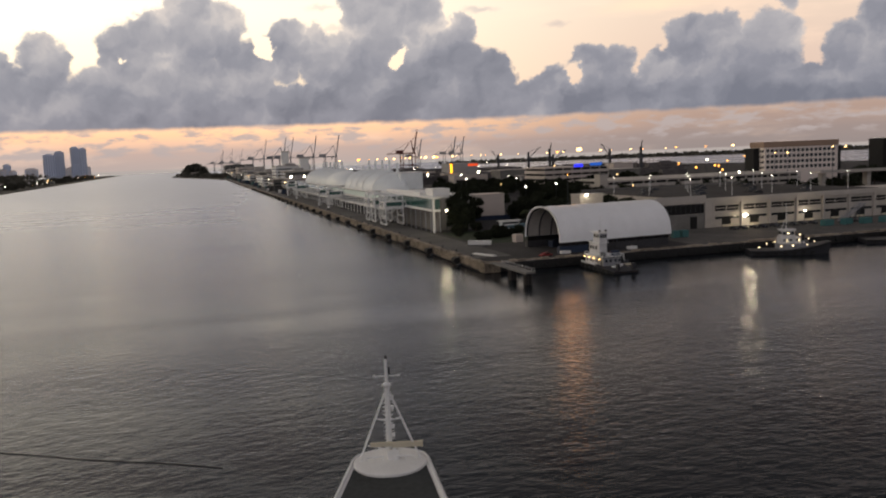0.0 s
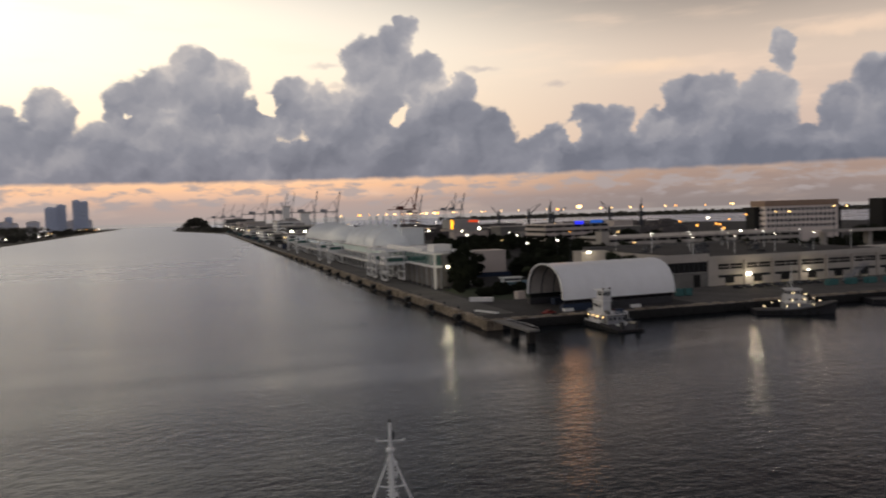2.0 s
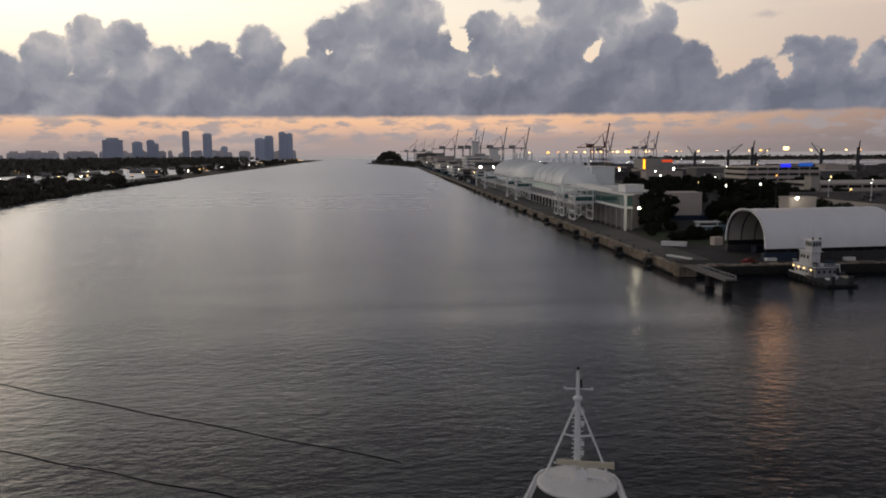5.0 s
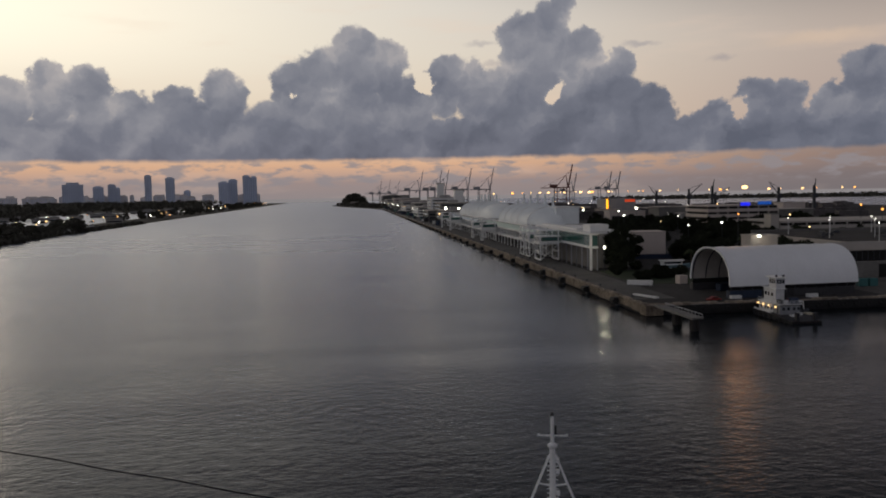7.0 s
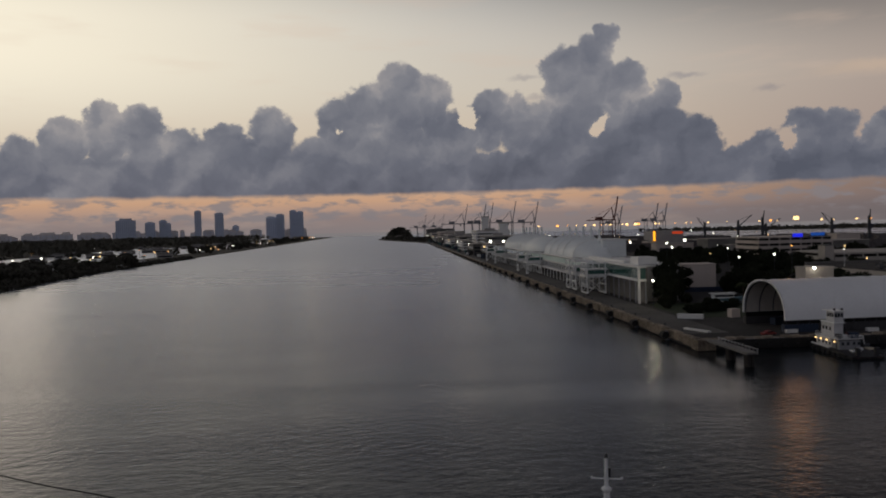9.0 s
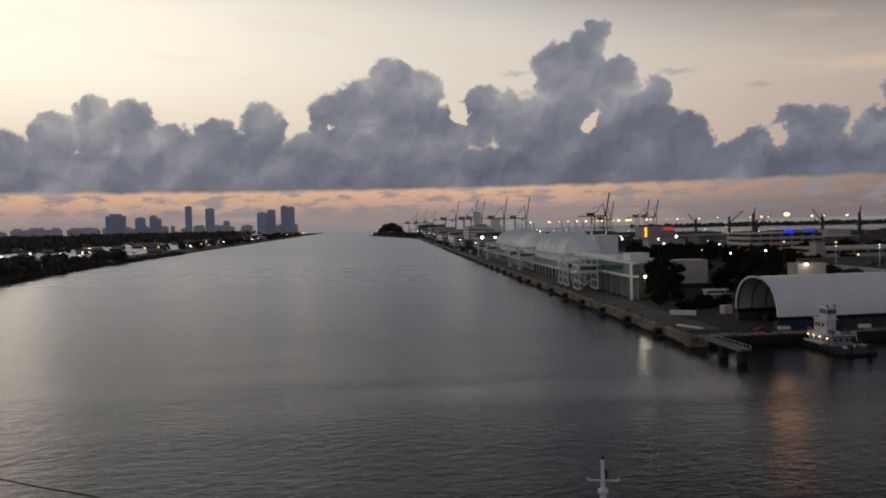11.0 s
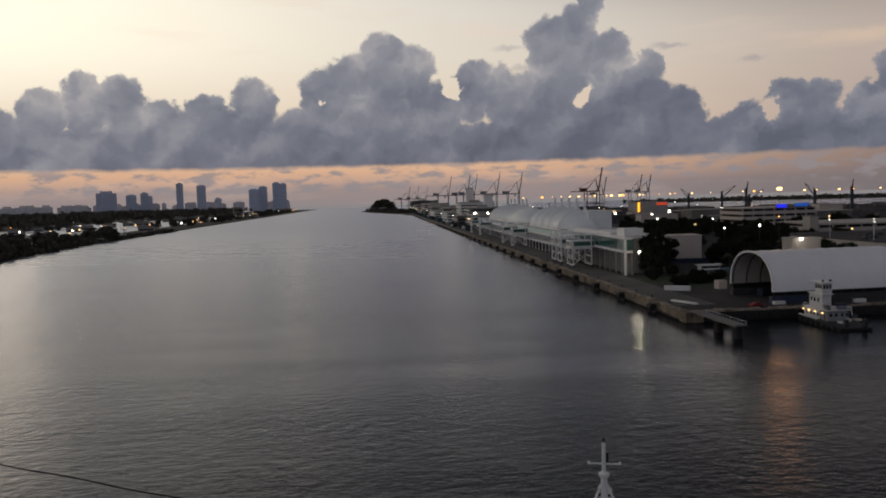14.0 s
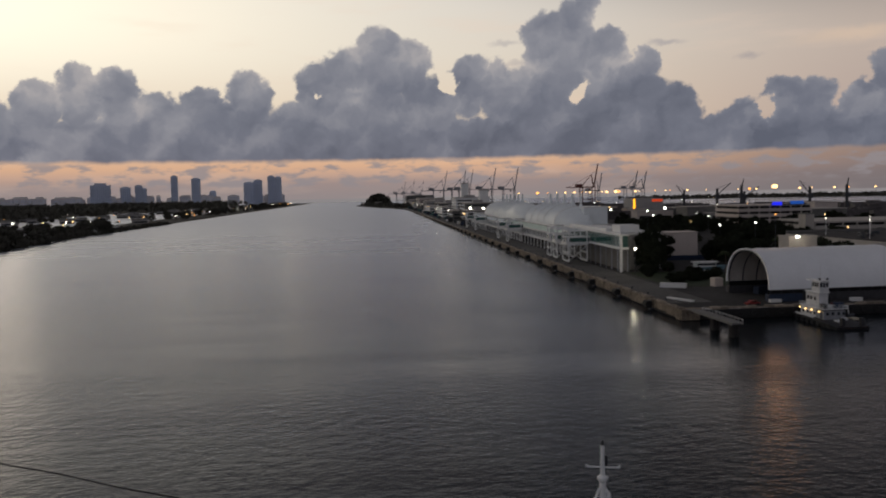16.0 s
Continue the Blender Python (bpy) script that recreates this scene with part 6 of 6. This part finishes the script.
def make_tree(name, label, seed, h, spread, clumps, per, leaf, group, low=0.34):
    rng = random.Random(seed)
    t = thing(name, label, "tree", (0, 0, -50), group=group)
    tr = nb()
    rod(tr, (0, 0, -0.3), (0.2, 0.1, h * 0.45), h * 0.032, h * 0.022, 8)
    crown = nb()
    for k in range(clumps):
        a = rng.uniform(0, 6.283)
        r = spread * math.sqrt(rng.uniform(0.02, 1.0))
        z = h * (low + (0.9 - low) * rng.random() ** 0.8) * (1 - 0.22 * (r / spread) ** 2)
        c = (r * math.cos(a), r * math.sin(a), z)
        if k < 7:
            rod(tr, (0.15, 0.1, h * 0.36), (c[0] * 0.8, c[1] * 0.8, z * 0.95), h * 0.014, h * 0.004, 5)
        leafy(crown, c, spread * rng.uniform(0.26, 0.42), per, leaf, rng)
    part("trunk", tr, M["bark"], t)
    part("crown", crown, M["leaf_port" if group == "port trees" else "leaf"], t)
    return t


def make_palm(seed, h):
    rng = random.Random(seed)
    t = thing("palm_tree", "slender palm with a ragged head of fronds", "tree", (0, 0, -50), group="palms")
    tr = nb()
    lean = rng.uniform(-0.8, 0.8)
    pts = [(lean * (k / 6) ** 2, 0.1 * k, h * k / 6) for k in range(7)]
    for p, q in zip(pts, pts[1:]):
        rod(tr, p, q, 0.24, 0.2, 7)
    part("trunk", tr, M["bark"], t)
    fr = nb()
    top = Vector(pts[-1])
    for k in range(22):
        a = 6.283 * k / 22 + rng.uniform(-0.1, 0.1)
        up = rng.uniform(0.1, 1.1)
        prev = None
        for j in range(6):
            s = j / 5
            p = top + Vector((math.cos(a) * 3.2 * s, math.sin(a) * 3.2 * s, up * 1.6 * s - 2.6 * s * s))
            side = Vector((-math.sin(a), math.cos(a), -0.3)) * 0.55 * (1 - s * 0.8)
            cur = (fr.verts.new(p - side), fr.verts.new(p), fr.verts.new(p + side))
            if prev:
                fr.faces.new((prev[0], prev[1], cur[1], cur[0])), fr.faces.new((prev[1], prev[2], cur[2], cur[1]))
            prev = cur
    part("fronds", fr, M["palm_leaf"], t)
    return t


NEAR = [make_tree("broadleaf_tree", "dense dark broadleaf tree", 30 + k, 14, 6.2, 30, 120, 0.42, "port trees", 0.22) for k in range(3)]
SHORE = [make_tree("shore_tree", "dark broadleaf tree on the wooded shore", 60 + k, 15, 7.5, 22, 46, 0.9, "shore trees", 0.12) for k in range(3)]
PALMS = [make_palm(90 + k, 9.5 + k) for k in range(2)]
random.seed(77)


def plant(src, x, y, z, s, wide=1.0):
    o = copy_thing(src, pose(x, y, z, 0, 0, random.uniform(0, 360)))
    o.scale = (s * wide, s * wide, s * random.uniform(0.9, 1.1))
    return o


# round the lawn and behind the shed
for x, y, s in ((125.2, 366, 1.38), (128.4, 369, 1.42), (126.5, 375, 1.3), (166, 388, 0.8), (174, 384, 0.85), (182, 386, 0.8), (170, 398, 0.8), (192, 398, 0.85), (200, 405, 0.9)):
    plant(random.choice(NEAR), x, y, DECK, s, 0.66 if s > 1.2 else 1.0)
for k in range(190):
    a, d = random.uniform(17.0, 33), random.uniform(430, 900)
    x, y = polar(a, d)
    if (165 < x < 205 and 415 < y < 470) or (255 < x < 460 and 485 < y < 590) or (300 < x < 410 and 690 < y < 780) or (x < 160 and y > 480) or (185 < x < 335 and y < 425):
        continue
    plant(random.choice(NEAR), x, y, DECK, random.uniform(0.65, 1.05))
for x, y, s in ((520, 520, 0.9), (531, 516, 1.0), (541, 512, 0.85), (548, 506, 0.8), (505, 500, 0.55), (470, 512, 0.5), (480, 506, 0.55)):
    plant(random.choice(NEAR), x, y, DECK, s * 1.25)
for k in range(34):
    a, d = random.uniform(32, 46), random.uniform(560, 690)
    x, y = polar(a, d)
    plant(random.choice(NEAR), x, y, DECK, random.uniform(0.55, 0.9))
for x, y, s in ((196, 335, 0.8), (205, 342, 0.9), (212, 336, 0.8), (201, 356, 0.95), (212, 362, 1.0), (190, 366, 1.0), (206, 382, 1.0), (214, 395, 1.0), (180, 335, 0.75), (172, 340, 0.8)):
    plant(random.choice(NEAR), x, y, DECK, s)
for x, y, s in ((258, 505, 0.9), (266, 512, 0.95), (274, 500, 0.9), (262, 524, 1.0), (271, 530, 1.0), (279, 545, 1.0), (264, 545, 1.05), (256, 536, 1.0), (277, 512, 0.85), (250, 518, 0.95)):
    plant(random.choice(NEAR), x, y, DECK, s)
for x, y in ((303, 505), (336, 296), (420, 520), (395, 505), (150, 340), (215, 420)):
    plant(random.choice(PALMS), x, y, DECK, 1.75 if x == 336 else random.uniform(0.8, 1.2))
for x, y, s in ((118, 316, 0.20), (121, 319, 0.24), (124, 324, 0.28), (127, 328, 0.30), (131, 331, 0.32), (134, 336, 0.34), (122, 330, 0.24), (129, 322, 0.28),
                (120, 352, 0.34), (123, 357, 0.40), (131, 358, 0.36), (138, 340, 0.34), (134, 325, 0.3), (139, 330, 0.34), (143, 336, 0.36), (116, 340, 0.24)):
    plant(random.choice(NEAR), x, y, DECK - 0.4, s, 1.35)
# between the far halls
for k in range(60):
    plant(random.choice(SHORE), random.uniform(150, 260), random.uniform(880, 2500), DECK, random.uniform(0.6, 1.1))
# left shore, thick near the bend
for k in range(170):
    y = 600 + 500 * random.random() ** 1.2
    x = -(300 + 20 * min(1, (y - 600) / 300)) - random.uniform(1, 95)
    a = math.degrees(math.atan2(x, y + 40))
    gap = -23.2 < a < -21.4 or -20.8 < a < -18.8 or -17.2 < a < -14.9
    plant(random.choice(SHORE), x, y + 40, 1.6, random.uniform(0.35, 0.6) if gap and y > 780 else random.uniform(0.6, 1.15))
for k in range(60):
    plant(random.choice(SHORE), -345 - random.uniform(0, 60), random.uniform(1500, 3600), 1.6, random.uniform(0.8, 1.3))
for k in range(14):
    plant(random.choice(PALMS), -322 - random.uniform(0, 14), random.uniform(640, 1100), 1.6, random.uniform(0.9, 1.3))


def woods(name, label, spots, seed, size):
    """Far woodland: uneven clumps too distant to tell apart."""
    rng = random.Random(seed)
    bm = nb()
    verts, faces = [], []
    for x, y, z in spots:
        r = size * rng.uniform(0.6, 1.3)
        for j in range(13):
            a, up = rng.uniform(0, 6.283), rng.uniform(-0.5, 1.0)
            d = r * math.sqrt(max(0.0, 1.0 - up * up)) * rng.uniform(0.5, 1.1)
            c = Vector((x + d * math.cos(a), y + d * math.sin(a), z + r * up * 0.8))
            n = Vector((rng.uniform(-1, 1), rng.uniform(-1, 1), rng.uniform(-0.2, 1.2))).normalized()
            u = n.orthogonal().normalized() * r * rng.uniform(0.25, 0.5)
            w = n.cross(u) * rng.uniform(0.6, 1.1)
            i = len(verts)
            verts += [c - u - w * 0.4, c + u * 0.3 - w, c + u + w * 0.3, c - u * 0.2 + w]
            faces.append((i, i + 1, i + 2, i + 3))
    me = bpy.data.meshes.new(name)
    me.from_pydata(verts, [], faces)
    bm.from_mesh(me)
    bpy.data.meshes.remove(me)
    tagged(finish(name, bm, M["leaf"]), label, "trees", kind="stuff")


rng = random.Random(4)
spots = []
for k in range(6000):
    y = rng.uniform(1150, 4250)
    x = -rng.uniform(610, 2700)
    if y < 1480 + (x + 680) * -0.05 and x > -1500 or (-17.3 < math.degrees(math.atan2(x, y)) < -15.0 and y < 2450):
        continue
    spots.append((x, y, 1.4 + 19 * rng.random()))
for k in range(900):
    spots.append((-rng.uniform(440, 2500), rng.uniform(640, 880), -5.0 + 5 * rng.random() ** 2))
woods("woodland", "dense dark trees on the low islands", spots, 12, 10)
edge_spots = []
for k in range(520):
    y = 600 + 720 * rng.random() ** 1.15
    edge = 296 + 22 * min(1.0, (y - 640) / 260)
    thick = 1.0 if y < 980 else 0.35
    edge_spots.append((-edge - rng.uniform(-3.5, 12), y, 0.6 + 4.0 * thick * rng.random()))
woods("mangrove_fringe", "black mangrove bushes overhanging the waterline", edge_spots, 15, 3.6)
woods("woodland_tip", "dark scrub on the end of the port island", [(93 - 130 * u + rng.uniform(5, 60), 2160 + 830 * u + rng.uniform(0, 60), 3.0) for u in [rng.random() for k in range(420)]] + [(-8 + 80 * (q - 0.5) + 40, 2965 + rng.uniform(0, 50), 2.6 + 36 * math.sqrt(max(0.0, 1 - (2 * q - 1) ** 2)) * rng.random()) for q in [rng.random() for k in range(260)]], 14, 9)
woods("woodland_far_shore", "dark treeline on the far shore of the bay", [(*(Vector((1000, 3160)).lerp(Vector((3720, 1520)), k / 1100) + Vector((rng.uniform(0, 260), rng.uniform(0, 260)))), 1 + 5 * rng.random()) for k in range(1100)], 13, 10.5)
for k in range(44):
    y = 900 + k * 30 + rng.uniform(-8, 8)
    c = thing("quay_equipment", "dark cargo equipment parked on the quay", "equipment", (rng.uniform(100, 108), y, DECK), rng.uniform(0, 90), group="equipment on the quay")
    h = rng.uniform(2.4, 6)
    part("body", bx(0, 6, 0, 2.6, 0.5, h), M[rng.choice(("grey_box", "blue_box", "white", "teal", "dark_steel"))], c)
    part("base", bx(0.2, 5.8, 0.1, 2.5, 0, 0.5), M["rubber"], c)
for x, y, h in ((150, 1330, 52), (140, 1040, 40)):
    silo = thing("white_tower", "plain white service tower behind the halls", "tower", (x, y, DECK), 0)
    part("shaft", bx(0, 11, 0, 11, 0, h), M["white"], silo)
    part("cap", bx(-0.6, 11.6, -0.6, 11.6, h, h + 1.4), M["concrete_pale"], silo)
# scattered houses among the island trees
for k in range(40):
    y = rng.uniform(750, 2600)
    x = -rng.uniform(350, 420) - rng.random() * max(0, 300)
    hs = thing("shore_house", "pale low house among the trees", "house", (x, y, 1.6), rng.uniform(-20, 20), group="houses on the shore")
    w = rng.uniform(12, 26)
    part("wall", bx(0, w, 0, 10, 0, 6), M["plaster_grey"], hs)
    roofb = nb()
    grid_mesh(roofb, [[(-0.6, -0.8, 5.9), (w + 0.6, -0.8, 5.9)], [(-0.6, 5, 8.6), (w + 0.6, 5, 8.6)], [(-0.6, 10.8, 5.9), (w + 0.6, 10.8, 5.9)], [(-0.6, -0.8, 5.9), (w + 0.6, -0.8, 5.9)]])
    part("roof", roofb, M["concrete"], hs)
    part("window", bx(2, w - 2, -0.1, -0.01, 1.2, 3.6), M["glass_dark"], hs)
for k in range(7):
    y = 1085 + k * 13 + rng.uniform(-3, 3)
    sh = thing("boat_shed", "long low white boat shed near the shore", "shed", (-545 + (k * 37 % 110), y, 1.6), rng.uniform(-4, 4), group="boat sheds")
    w = rng.uniform(14, 26)
    part("wall", bx(0, w, 0, 8, 0, 4.4), M["white"], sh)
    part("roof", bx(-0.5, w + 0.5, -0.5, 8.5, 4.4, 4.8), M["white"], sh)
for k in range(46):
    x, y = polar(rng.uniform(-28, -14), rng.uniform(900, 1240))
    if x < -335:
        plant(rng.choice(SHORE), x, y, 1.0, rng.uniform(0.35, 0.8))
# marina between the near shore and the island: moored boats and white houses
for k in range(34):
    a, d = rng.uniform(-27, -13.5), rng.uniform(930, 1250)
    x, y = polar(a, d)
    if x > -322:
        continue
    afloat = rng.random() < 0.6
    L, B = rng.uniform(11, 20), rng.uniform(3.6, 5)
    bt = thing("moored_yacht", "white motor yacht lying in the marina", "boat", (x, y, 1.2 if not afloat else 1.6), rng.uniform(-30, 30), group="yachts in the marina")
    hull = nb()
    hull_shape(hull, L, B, 0.0, 1.7, 2.4, 0.2)
    part("hull", hull, M["white"], bt)
    part("cabin", bx(L * 0.2, L * 0.62, -B * 0.3, B * 0.3, 1.5, 3.3), M["white"], bt)
    part("cabin_window", bx(L * 0.22, L * 0.6, -B * 0.3 - 0.05, -B * 0.3 - 0.005, 2.2, 2.9), M["glass_dark"], bt)
    part("flybridge", bx(L * 0.28, L * 0.5, -B * 0.26, B * 0.26, 3.3, 4.3), M["white"], bt)
for k in range(26):
    x, y = polar(rng.uniform(-27.5, -9), rng.uniform(880, 1900))
    if x < -330:
        street_lamp(x, y, rng.uniform(7, 15), rng.choice(("lamp_white", "lamp_warm", "lamp_orange")), rng.uniform(0.3, 0.55), "small lit lamp among the shore trees", 1.6)
for src in NEAR + SHORE + PALMS:
    for o in (*src.children_recursive, src):
        bpy.data.objects.remove(o)
